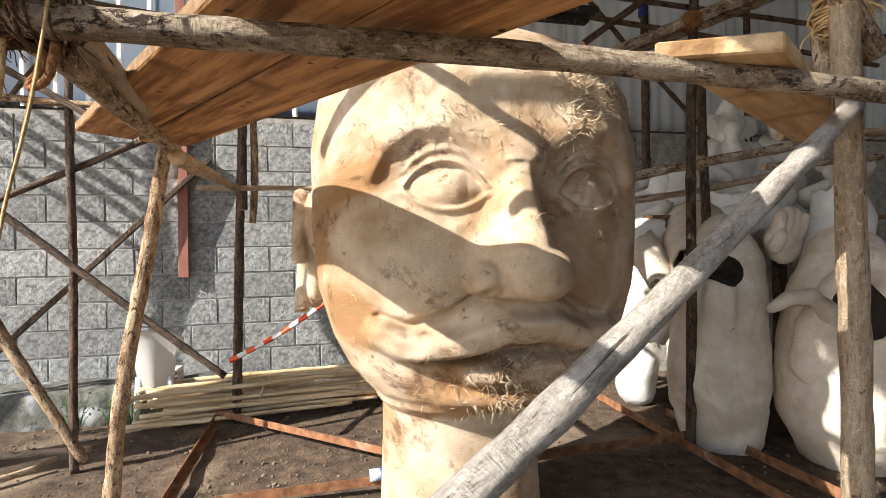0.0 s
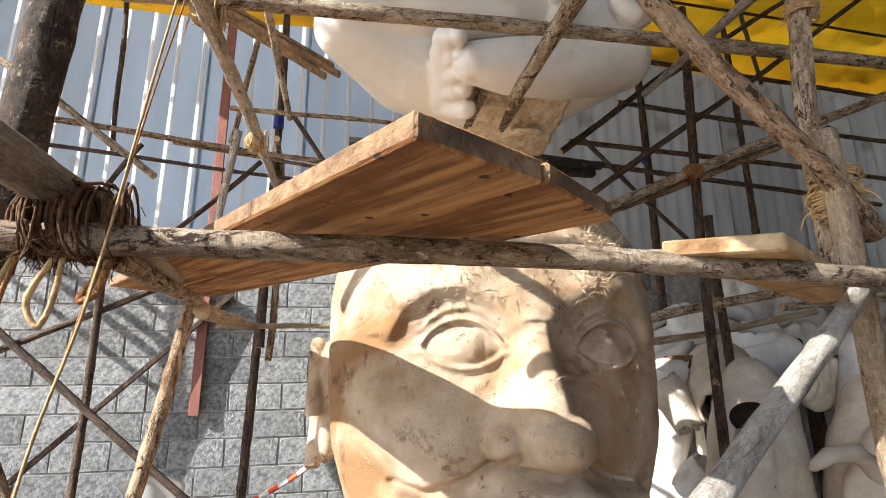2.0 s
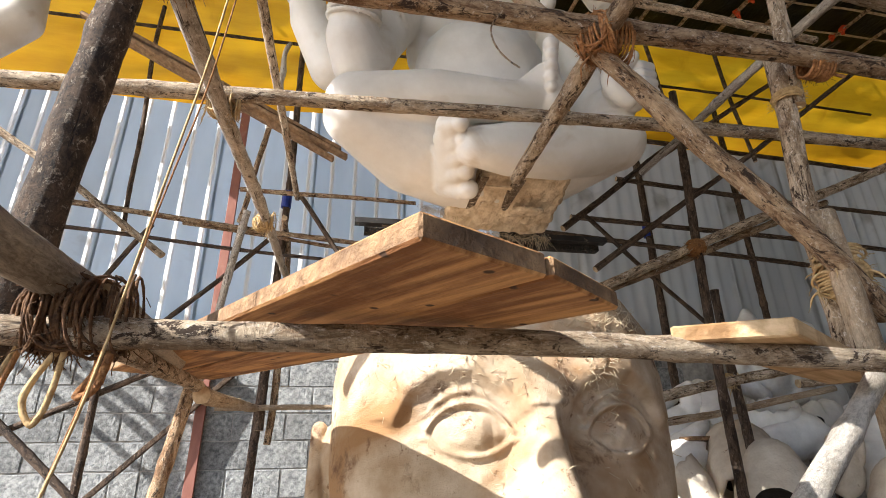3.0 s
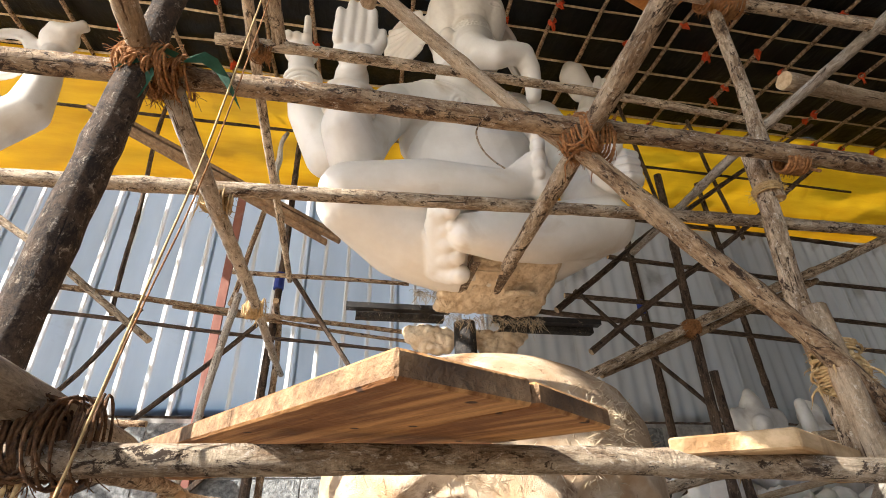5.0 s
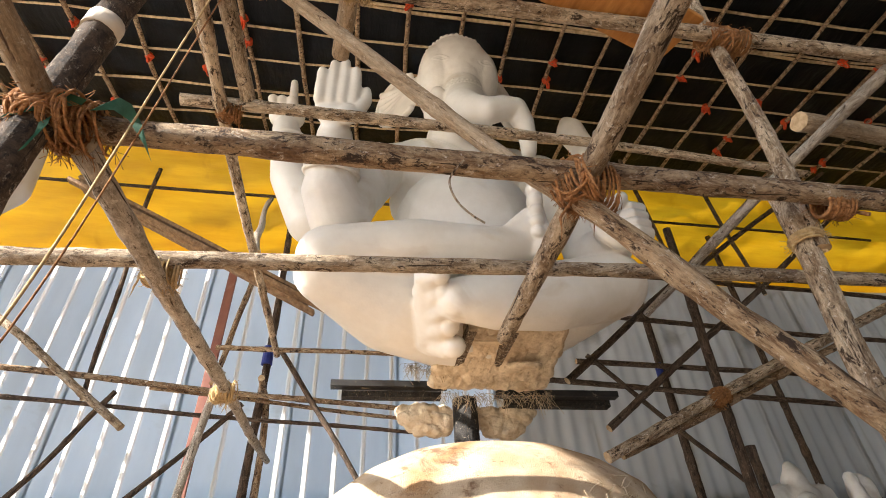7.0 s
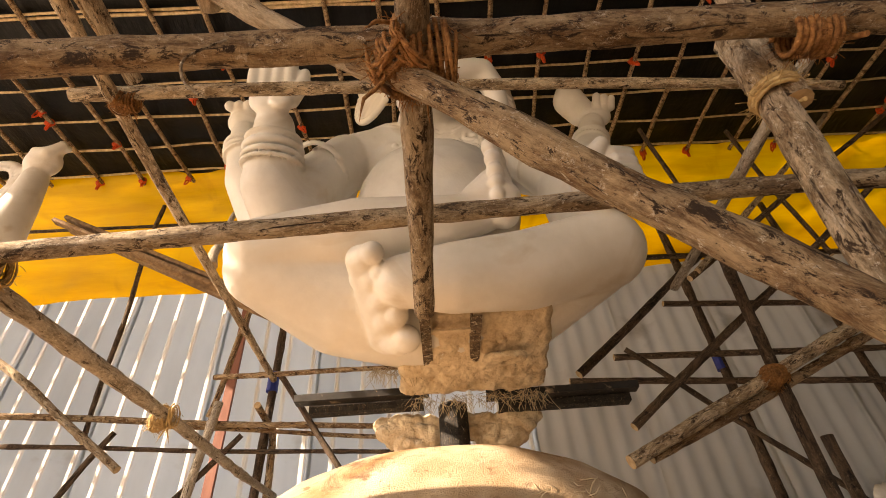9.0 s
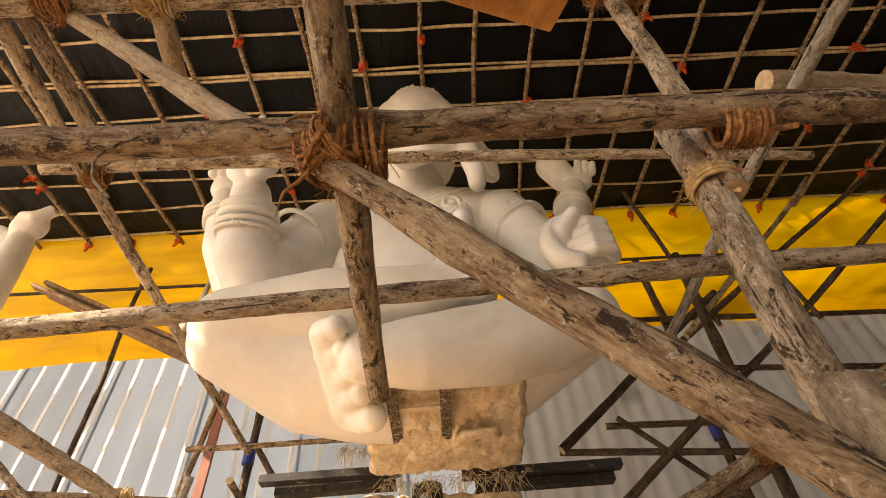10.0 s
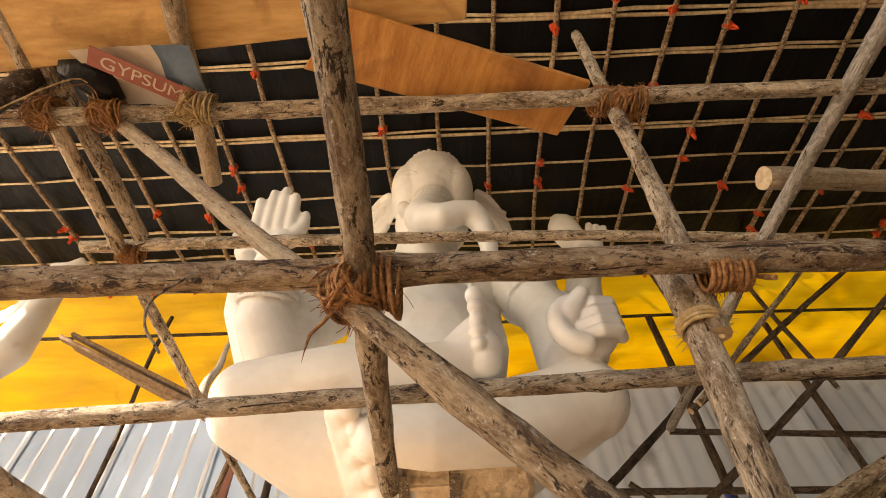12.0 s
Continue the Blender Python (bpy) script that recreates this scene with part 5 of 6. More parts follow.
pole((3.46, 3.5, 5.5), (3.62, 3.5, 4.0), 0.02, 0.018, BARK_DARK, 0.01)
pole((2.07, 1.40, 3.552), (3.3, 1.55, 3.645), 0.045, 0.042, PEELED, 0.005, "short thick pale log with a round cut end")
pole((2.17, 0.3, 3.435), (2.08, 3.0, 3.455), 0.028, 0.024, LIMED, 0.012)
pole((0.11, 0.30, 3.51), (-0.01, 1.30, 3.52), 0.034, 0.032, PEELED, 0.006)
pole((-0.47, 0.10, 3.65), (-0.39, 1.56, 3.55), 0.034, 0.030, BARK_GREY, 0.006)
lashing((2.30, 2.90, 2.82), (0.9, 0, 0.4), (0, 0, 1), 0.05, 8, COIR, 0.006, 2)
pole((-6.5, 4.40, 5.61), (6.5, 4.415, 5.53), 0.018, 0.016, BARK_DARK, 0.03)
for x in (3.02, -0.64):
    bm = bmesh.new()
    bmesh.ops.create_cone(bm, cap_ends=True, segments=12, radius1=0.045, radius2=0.043, depth=0.16, matrix=Matrix.Translation((x, 4.45 if x > 0 else 4.30, 3.68)))
    tagged(obj("tape_wrap", bm, BLUE), "blue plastic tape wound round a dark post", "tape")

# ---- upper platform ----
plank("upper_board", [(0.40, 0.90), (0.55, 0.72), (1.33, 0.98), (1.24, 1.17)], 3.52, 3.545, PLY, "orange plywood board with knots lying on upper rails")
plank("upper_board", [(-0.75, 0.30), (0.95, 0.30), (0.92, 0.78), (-0.75, 0.90)], 3.56, 3.58, PLY_PALE, "worn yellow plywood sheet on the upper rails")



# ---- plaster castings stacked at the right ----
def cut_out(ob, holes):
    """Hollows ellipsoids out of a casting; the hollow's wall is coloured near black for its shade."""
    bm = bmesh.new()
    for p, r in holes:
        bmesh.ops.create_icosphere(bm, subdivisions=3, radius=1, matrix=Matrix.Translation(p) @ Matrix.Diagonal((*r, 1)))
    cutter = obj("cutter", bm, HOLLOW_SHADE)
    ob.data.materials.append(HOLLOW_SHADE)
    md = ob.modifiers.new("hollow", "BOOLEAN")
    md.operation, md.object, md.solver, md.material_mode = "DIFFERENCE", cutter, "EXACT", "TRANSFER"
    dg = bpy.context.evaluated_depsgraph_get()
    done = bpy.data.meshes.new_from_object(ob.evaluated_get(dg))
    ob.modifiers.clear()
    ob.data = done
    bpy.data.objects.remove(cutter)


def casting(name, balls, mat, label, voxel=0.022, holes=(), smooth=3):
    ob = fused(name, balls, mat, voxel, smooth)
    roughen(ob, (0.016, 5), (0.006, 18), (0.003, 50))
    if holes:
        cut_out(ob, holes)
    return tagged(ob, label, "casting", "stacked plaster castings")


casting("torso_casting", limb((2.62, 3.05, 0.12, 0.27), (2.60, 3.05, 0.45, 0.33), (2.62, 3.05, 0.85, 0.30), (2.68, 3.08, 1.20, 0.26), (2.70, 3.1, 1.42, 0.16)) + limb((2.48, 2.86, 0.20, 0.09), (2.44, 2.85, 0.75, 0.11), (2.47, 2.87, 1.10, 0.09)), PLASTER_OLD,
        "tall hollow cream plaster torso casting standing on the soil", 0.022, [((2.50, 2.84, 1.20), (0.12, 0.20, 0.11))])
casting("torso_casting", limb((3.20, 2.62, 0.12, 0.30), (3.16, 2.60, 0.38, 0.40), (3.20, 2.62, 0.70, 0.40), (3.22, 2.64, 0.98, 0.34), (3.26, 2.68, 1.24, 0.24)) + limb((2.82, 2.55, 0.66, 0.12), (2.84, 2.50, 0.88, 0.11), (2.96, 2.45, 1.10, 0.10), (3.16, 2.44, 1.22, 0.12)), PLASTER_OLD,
        "bulging cream plaster torso casting with a broken opening, darkened inside", 0.022, [((2.97, 2.36, 0.97), (0.16, 0.24, 0.17))])
casting("hook_casting", limb((2.42, 2.42, 1.00, 0.030), (2.52, 2.40, 1.06, 0.042), (2.68, 2.40, 1.06, 0.050), (2.80, 2.42, 0.98, 0.055), (2.86, 2.46, 0.86, 0.06)), PLASTER_OLD, "curved plaster trunk casting with a chipped reddish tip", 0.014)
casting("leg_casting", limb((2.60, 4.03, 0.14, 0.17), (2.64, 4.03, 0.40, 0.17), (2.61, 4.05, 0.73, 0.145), (2.69, 4.05, 1.12, 0.21), (2.80, 4.05, 1.40, 0.22)), PLASTER_WHITE, "white plaster leg casting standing upright", 0.02, [((2.93, 3.86, 1.29), (0.10, 0.13, 0.12))])
casting("leg_casting", limb((2.95, 3.75, 0.10, 0.18), (2.95, 3.75, 0.9, 0.20), (3.0, 3.75, 1.3, 0.2)), PLASTER_OLD, "cream plaster leg casting among the stack", 0.025)
casting("shell_casting", limb((2.80, 3.86, 1.54, 0.18), (3.19, 3.86, 1.43, 0.22), (3.38, 3.87, 1.29, 0.17)), PLASTER_WHITE, "white hollow plaster shell lying on the stack", 0.02, [((3.13, 3.62, 1.31), (0.15, 0.18, 0.12))])
casting("shell_casting", limb((2.64, 4.07, 1.69, 0.13), (2.88, 4.07, 1.76, 0.14), (3.08, 4.05, 1.69, 0.11)) + [ball((2.88, 3.98, 1.89), (0.13, 0.10, 0.14))], PLASTER_WHITE, "white curved plaster fragment on the stack", 0.02)
casting("shell_casting", limb((3.10, 3.55, 1.50, 0.16), (3.40, 3.55, 1.62, 0.17), (3.60, 3.55, 1.50, 0.14)), PLASTER_GREY, "dusty plaster fragment leaning on the stack", 0.024)
casting("figure_casting", [ball((3.70, 4.20, 1.80), (0.34, 0.26, 0.20)), ball((3.68, 4.15, 2.12), (0.26, 0.22, 0.26)), ball((3.70, 4.15, 2.44), (0.16, 0.15, 0.18)), ball((3.70, 4.15, 2.62), (0.10, 0.10, 0.10)), ball((3.70, 4.15, 2.72), 0.05)]
        + limb((3.62, 4.00, 2.42, 0.08), (3.55, 3.94, 2.28, 0.06), (3.60, 3.92, 2.18, 0.05)) + limb((3.48, 4.1, 2.25, 0.09), (3.38, 4.02, 2.05, 0.08), (3.50, 3.95, 1.95, 0.07)) + limb((3.92, 4.1, 2.25, 0.09), (4.02, 4.02, 2.05, 0.08), (3.90, 3.95, 1.95, 0.07))
        + [ball((3.52, 4.12, 2.48), (0.12, 0.03, 0.12)), ball((3.88, 4.12, 2.48), (0.12, 0.03, 0.12))], PLASTER_GREY, "small dusty grey seated plaster figure with a tall crown", 0.02)
casting("figure_casting", [ball((4.30, 4.25, 1.95), (0.30, 0.24, 0.24)), ball((4.32, 4.2, 2.30), (0.20, 0.18, 0.20)), ball((4.34, 4.2, 2.55), (0.11, 0.11, 0.14))] + limb((4.15, 4.05, 2.4, 0.06), (4.08, 4.0, 2.6, 0.05)) + limb((4.5, 4.05, 2.3, 0.07), (4.62, 4.0, 2.1, 0.06)), PLASTER_GREY, "dusty grey plaster figure piled on others", 0.022)
for x, y, z, s in ((3.05, 4.3, 1.98, 0.16), (3.2, 4.25, 1.72, 0.22), (2.75, 4.3, 1.9, 0.15), (4.1, 4.0, 1.6, 0.25), (4.55, 3.9, 1.75, 0.25), (3.75, 3.75, 1.72, 0.2), (4.1, 3.3, 0.14, 0.26), (4.35, 3.80, 1.78, 0.2), (4.55, 3.72, 1.98, 0.2)):
    r = random.Random(int(x * 100 + z * 10))
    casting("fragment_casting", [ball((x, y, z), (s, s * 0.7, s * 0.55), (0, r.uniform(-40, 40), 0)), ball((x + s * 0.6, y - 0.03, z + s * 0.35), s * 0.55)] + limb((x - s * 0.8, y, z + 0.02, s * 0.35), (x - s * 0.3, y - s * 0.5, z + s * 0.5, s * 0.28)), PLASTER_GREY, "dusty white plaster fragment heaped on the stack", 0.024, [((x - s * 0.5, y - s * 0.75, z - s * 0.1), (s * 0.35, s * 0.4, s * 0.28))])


def open_casting(pts, radii, mat, label, thick=0.016, sides=28, seed=1):
    """A hollow cast limb, open at both broken ends."""
    rnd = random.Random(seed)
    bm = bmesh.new()
    pts = [Vector(p) for p in pts]
    fine, rr = [], []
    for i in range(len(pts) - 1):
        for k in range(6):
            fine.append(pts[i].lerp(pts[i + 1], k / 6))
            rr.append(radii[i] + (radii[i + 1] - radii[i]) * k / 6)
    fine.append(pts[-1])
    rr.append(radii[-1])
    up, rings = None, []
    for i, p in enumerate(fine):
        d = (fine[min(i + 1, len(fine) - 1)] - fine[max(i - 1, 0)]).normalized()
        up = d.orthogonal().normalized() if up is None else (up - d * up.dot(d)).normalized()
        side = d.cross(up)
        end = min(i, len(fine) - 1 - i) == 0
        ring = []
        for k in range(sides):
            a = 2 * math.pi * k / sides
            n = up * math.cos(a) + side * math.sin(a)
            r = rr[i] * (1 + 0.07 * noise.noise(n * 1.6 + p * 4 + Vector((seed, 0, 0))))
            ring.append(bm.verts.new(p + n * r + d * (rnd.uniform(-0.022, 0.022) if end else 0.0)))
        rings.append(ring)
    for a, b in zip(rings, rings[1:]):
        for k in range(sides):
            bm.faces.new((a[k], a[(k + 1) % sides], b[(k + 1) % sides], b[k])).smooth = True
    bmesh.ops.recalc_face_normals(bm, faces=bm.faces[:])
    bmesh.ops.solidify(bm, geom=bm.faces[:], thickness=thick)
    return tagged(obj("hollow_casting", bm, mat), label, "casting", "stacked plaster castings")


open_casting([(2.36, 3.60, 1.40), (2.42, 3.52, 1.26), (2.455, 3.44, 1.09)], [0.14, 0.125, 0.10], PLASTER_OLD, "hollow plaster arm casting with a broken open end", seed=2)
open_casting([(2.90, 3.62, 1.48), (2.74, 3.40, 1.36), (2.636, 3.24, 1.225)], [0.26, 0.235, 0.19], PLASTER_OLD, "wide hollow plaster shoulder casting, dark inside", 0.02, 34, seed=3)
open_casting([(2.50, 3.62, 0.66), (2.53, 3.52, 0.79), (2.536, 3.45, 0.865)], [0.11, 0.10, 0.075], PLASTER_GREY, "small broken cup-shaped plaster casting", seed=4)
open_casting([(3.36, 3.80, 1.36), (3.31, 3.66, 1.70), (3.28, 3.62, 1.84)], [0.20, 0.22, 0.17], PLASTER_WHITE, "bulging hollow white plaster pot shape", 0.018, 32, seed=5)
open_casting([(3.02, 3.98, 1.62), (3.04, 3.92, 1.86), (3.00, 3.90, 2.04)], [0.17, 0.20, 0.13], PLASTER_GREY, "dusty hollow plaster limb standing on end", seed=6)
open_casting([(2.46, 3.86, 1.44), (2.62, 3.80, 1.55), (2.76, 3.74, 1.73)], [0.12, 0.13, 0.03], PLASTER_WHITE, "pointed white plaster shard leaning on the stack", seed=7)
open_casting([(2.34, 3.80, 1.36), (2.50, 3.72, 1.47), (2.64, 3.66, 1.52)], [0.05, 0.13, 0.10], PLASTER_WHITE, "curved white plaster shard on the stack", seed=8)
open_casting([(3.66, 3.10, 1.20), (3.70, 3.06, 1.55), (3.66, 3.08, 1.78)], [0.22, 0.20, 0.15], PLASTER_GREY, "hollow dusty plaster limb in the stack", seed=9)
open_casting([(3.75, 2.95, 0.10), (3.72, 2.95, 0.6), (3.74, 2.98, 1.15)], [0.26, 0.28, 0.22], PLASTER_OLD, "tall hollow cream plaster trunk in the stack", 0.02, 32, seed=10)
# stand that carries the upper heap
b = empty("storage_rack", (3.7, 4.1, 0))
tagged(b, "rough pole rack carrying plaster castings", "rack")
for x in (-0.95, 0.0, 0.95):
    for y in (-0.45, 0.4):
        bm = bmesh.new()
        add_tube(bm, [(x, y, -0.05), (x + 0.02, y, 0.8), (x, y, 1.62)], 0.035, 8)
        part("leg", bm, BARK_DARK, b)
for k in range(6):
    bm = bmesh.new()
    add_box(bm, (-1.2, -0.5 + 0.17 * k, 1.58), (1.3, -0.36 + 0.17 * k, 1.61), 0.004)
    part("shelf_board", bm, DIRTY_PINE, b)
# hand casting leaning in the stack
b = [ball((3.05, 2.93, 1.38), (0.15, 0.07, 0.16))]
for k in range(4):
    b += limb((2.955 + 0.062 * k, 2.89, 1.44, 0.036), (2.962 + 0.062 * k, 2.87, (1.555, 1.59, 1.58, 1.54)[k], 0.033))
b += limb((2.92, 2.88, 1.34, 0.04), (2.95, 2.85, 1.42, 0.035))
casting("hand_casting", b, PLASTER_OLD, "cream plaster open hand casting lying on the stack", 0.013, (), 2)
# poles in front of the stack
pole((1.75, 3.25, 1.78), (3.58, 3.15, 2.13), 0.036, 0.034, BARK_GREY, 0.012)
pole((1.9, 3.3, 1.66), (3.5, 3.25, 1.92), 0.026, 0.022, PEELED, 0.01)
pole((2.60, 3.20, -0.05), (2.64, 3.20, 2.62), 0.034, 0.03, BARK_DARK, 0.02)
pole((3.3, 3.2, 2.17), (5.0, 3.2, 2.28), 0.036, 0.034, PEELED, 0.01)
pole((3.2, 3.25, 1.95), (5.0, 3.25, 2.08), 0.03, 0.026, BARK_GREY, 0.01)
lashing((2.62, 3.22, 1.96), (1, 0, 0.2), (0, 0, 1), 0.045, 6, JUTE, 0.006, 2)


# ---- neighbouring statue, only its arm and crown ring reach into view ----
b = [ball((-3.45, 3.35, 3.35), (0.55, 0.45, 0.40)), ball((-3.45, 3.35, 3.95), (0.40, 0.34, 0.45)), ball((-3.45, 3.35, 4.55), (0.28, 0.26, 0.3)), ball((-3.45, 3.35, 1.5), (0.3, 0.3, 1.6)), ball((-3.45, 3.35, 5.0), (0.24, 0.24, 0.34))]
b += limb((-3.15, 3.35, 4.30, 0.17), (-2.80, 3.32, 4.22, 0.17), (-2.50, 3.30, 4.50, 0.155), (-2.50, 3.30, 4.85, 0.12), (-2.52, 3.30, 5.12, 0.10))
b.append(ball((-2.52, 3.28, 5.30), (0.15, 0.11, 0.14)))
for k in range(4):
    b += limb((-2.56 + 0.05 * k, 3.20, 5.36 - 0.01 * k, 0.042), (-2.42 + 0.03 * k, 3.17, 5.30 + 0.03 * k, 0.036))
b += limb((-2.45, 3.25, 5.40, 0.045), (-2.34, 3.24, 5.42, 0.035))
for k in range(26):
    t = 2 * math.pi * k / 26
    b.append(ball((-2.88 + 0.21 * math.cos(t), 3.32, 5.10 + 0.26 * math.sin(t)), (0.045, 0.035, 0.045)))
    b.append(ball((-2.88 + 0.15 * math.cos(t), 3.31, 5.10 + 0.19 * math.sin(t)), 0.022))
tagged(fused("standing_statue", b, PLASTER, 0.02, 3), "second white plaster statue with bent arm and carved ring", "statue")


# ---- ground clutter ----
bm = bmesh.new()
rnd = random.Random(31)
rows = []
for k in range(76):
    x = -4.6 + 0.05 * k
    n1, n2 = noise.noise((x * 2.2, 0, 5)), noise.noise((x * 9, 3, 5))
    front, top = WY - 0.42 + 0.05 * n1 + 0.02 * n2, 0.27 + 0.025 * n1 + 0.015 * n2
    line = [(front - 0.05, -0.1), (front - 0.02 + 0.02 * n2, 0.08), (front, 0.18 + 0.02 * n1), (front + 0.015, top - 0.02), (front + 0.05, top), (front + 0.2, top + 0.012 * n2), (WY - 0.02, top + 0.01)]
    rows.append([bm.verts.new((x, y, z)) for y, z in line])
for a, b_ in zip(rows, rows[1:]):
    for q in range(6):
        bm.faces.new((a[q], b_[q], b_[q + 1], a[q + 1])).smooth = True
for line in (rows[0], rows[-1]):
    bm.faces.new(line + [bm.verts.new((line[0].co.x, WY - 0.02, -0.1))])
tagged(obj("plinth", bm, PLINTH), "low rough mossy whitewash-stained concrete plinth along the wall foot", "plinth", kind="structure")

for k in range(24):
    row, lay = k % 6, k // 6
    x0 = -1.45 + rnd.uniform(-0.08, 0.25)
    pole((x0, 4.30 + 0.085 * row + rnd.uniform(-0.03, 0.03), 0.06 + 0.072 * lay), (x0 + rnd.uniform(1.5, 2.0), 4.42 + 0.085 * row + rnd.uniform(-0.06, 0.06), 0.08 + 0.072 * lay + rnd.uniform(-0.01, 0.03)), 0.0205, 0.016, BAMBOO, 0.012, "pale dry bamboo pole lying in a pile", "piled bamboo poles", "bamboo_pole", 8, 0.9)
rope([(-0.55, 4.28, 0.22), (-0.52, 4.55, 0.30), (-0.5, 4.85, 0.26)], 0.012, STRAW, "straw binding laid over the bamboo pile", "straw_binding")


def angle_iron(a, b, w=0.05, label="rusted angle iron bar of a floor frame"):
    bm = bmesh.new()
    m = along(a, b)
    n = (Vector(b) - Vector(a)).length
    add_box(bm, (-w / 2, -w / 2, 0), (w / 2, -w / 2 + 0.006, n), m=m)
    add_box(bm, (-w / 2, -w / 2 + 0.006, 0), (-w / 2 + 0.006, w / 2, n), m=m)
    return tagged(obj("angle_iron", bm, RUST), label, "iron bar", "floor frame irons")


angle_iron((-0.92, 4.45, 0.09), (0.42, 3.20, 0.09))
angle_iron((-0.88, 4.50, 0.06), (-0.85, 2.2, 0.05))
angle_iron((-0.90, 4.48, 0.12), (1.2, 4.62, 0.12), 0.07)
angle_iron((-0.60, 2.90, 0.07), (0.45, 2.88, 0.09))
angle_iron((1.02, 2.90, 0.12), (2.36, 3.02, 0.10), 0.06)
angle_iron((2.31, 4.20, 0.06), (2.29, 1.6, 0.05), 0.06)
angle_iron((2.62, 3.6, 0.05), (2.60, 1.7, 0.06), 0.06)
for a, b_ in (((-2.6, 3.30, 0.06), (-1.72, 3.75, 0.06)), ((-2.5, 3.0, 0.05), (-1.75, 3.6, 0.07)), ((-2.7, 3.85, 0.05), (-1.6, 3.92, 0.05))):
    pole(a, b_, 0.025, 0.02, PEELED, 0.006, "short weathered stick lying on the soil", "sticks on the ground", "stick")

# plastic chair, stacked askew behind the bamboo
chair = empty("plastic_chair", (-1.39, 4.60, 0.0))
tagged(chair, "white moulded plastic chair with a flared curved back", "chair")
bm = bmesh.new()
rows = []
for j in range(17):
    s = j / 16
    half = 0.125 + 0.06 * s + 0.05 * smooth_step(0.6, 1.0, s)
    lip = 0.035 * smooth_step(0.86, 1.0, s)
    row = []
    for i in range(21):
        u = -1 + i / 10
        column = 0.012 * math.exp(-(u / 0.3) ** 2) * (1 - s)
        row.append(bm.verts.new((half * u, -0.11 * (1 - u * u) * (0.6 + 0.4 * s) - 0.06 * s - lip - column, 0.27 + s * (0.50 - 0.09 * abs(u) ** 3))))
    rows.append(row)
for a, b_ in zip(rows, rows[1:]):
    for i in range(20):
        bm.faces.new((a[i], a[i + 1], b_[i + 1], b_[i])).smooth = True
bmesh.ops.solidify(bm, geom=bm.faces[:], thickness=0.010)
part("backrest", bm, CREAM_PAINT, chair)
bm = bmesh.new()
add_box(bm, (-0.13, -0.02, 0.36), (0.13, 0.30, 0.385), 0.01)
part("seat", bm, CREAM_PAINT, chair)
for x, y in ((-0.12, -0.02), (0.10, -0.02), (-0.12, 0.28), (0.10, 0.28)):
    bm = bmesh.new()
    add_tube(bm, [(x, y, 0.37), (x * 1.25, y * 1.05, 0.0)], [0.03, 0.022], 8)
    part("leg", bm, CREAM_PAINT, chair)

# twisted warning tape from the post to the head
bm = bmesh.new()
a, b_ = Vector((-0.77, 4.28, 0.52)), Vector((0.03, 4.05, 1.02))
n = 60
ring = []
d = (b_ - a).normalized()
u, v = d.orthogonal().normalized(), d.cross(d.orthogonal().normalized())
for i in range(n + 1):
    p = a.lerp(b_, i / n) + Vector((0, 0, -0.03 * math.sin(math.pi * i / n)))
    t0 = 0.4 * i
    ring.append([bm.verts.new(p + (u * math.cos(t0 + q) * 0.024 + v * math.sin(t0 + q) * 0.014)) for q in (2 * math.pi * k / 8 for k in range(8))])
for i in range(n):
    for k in range(8):
        f = bm.faces.new((ring[i][k], ring[i][(k + 1) % 8], ring[i + 1][(k + 1) % 8], ring[i + 1][k]))
        f.material_index, f.smooth = (1 if (i // 5) % 2 else 0), True
tagged(obj("warning_tape", bm, [ORANGE, WHITE_TAPE]), "twisted red and white warning tape tied to a post", "tape")

bottle = empty("plastic_bottle", (0.27, 2.86, 0.09))
tagged(bottle, "crushed clear plastic bottle with blue label on the soil", "bottle")
bm = bmesh.new()
add_tube(bm, [(-0.07, 0, 0.03), (-0.02, 0, 0.032), (0.03, 0.004, 0.03), (0.07, 0.008, 0.034), (0.095, 0.01, 0.034), (0.12, 0.012, 0.034)], [0.034, 0.033, 0.028, 0.034, 0.02, 0.012], 12)
part("body", bm, BOTTLE, bottle)
bm = bmesh.new()
add_tube(bm, [(-0.015, 0, 0.032), (0.03, 0.004, 0.031)], [0.0345, 0.030], 12)
part("label", bm, BLUE, bottle)

# weeds by the plinth
for wx, wy, n in ((-1.62, 4.50, 26), (-1.95, 4.42, 20)):
    bm = bmesh.new()
    for k in range(n):
        base = Vector((wx + rnd.uniform(-0.09, 0.09), wy + rnd.uniform(-0.06, 0.06), 0.02))
        tip = base + Vector((rnd.uniform(-0.12, 0.12), rnd.uniform(-0.10, 0.06), rnd.uniform(0.10, 0.34)))
        add_tube(bm, [base, base.lerp(tip, 0.5) + Vector((0, 0, 0.03)), tip], [0.003, 0.003, 0.001], 3)
        for q in (0.5, 0.75, 1.0):
            c = base.lerp(tip, q)
            w = Vector((rnd.uniform(-1, 1), rnd.uniform(-1, 1), rnd.uniform(-0.2, 0.6))).normalized() * 0.035
            s2 = w.cross(Vector((0, 0, 1))).normalized() * 0.012
            bm.faces.new([bm.verts.new(c), bm.verts.new(c + w * 0.5 + s2), bm.verts.new(c + w), bm.verts.new(c + w * 0.5 - s2)])
    tagged(obj("weed", bm, LEAF), "small green weeds growing at the plinth", "weed", kind="stuff")


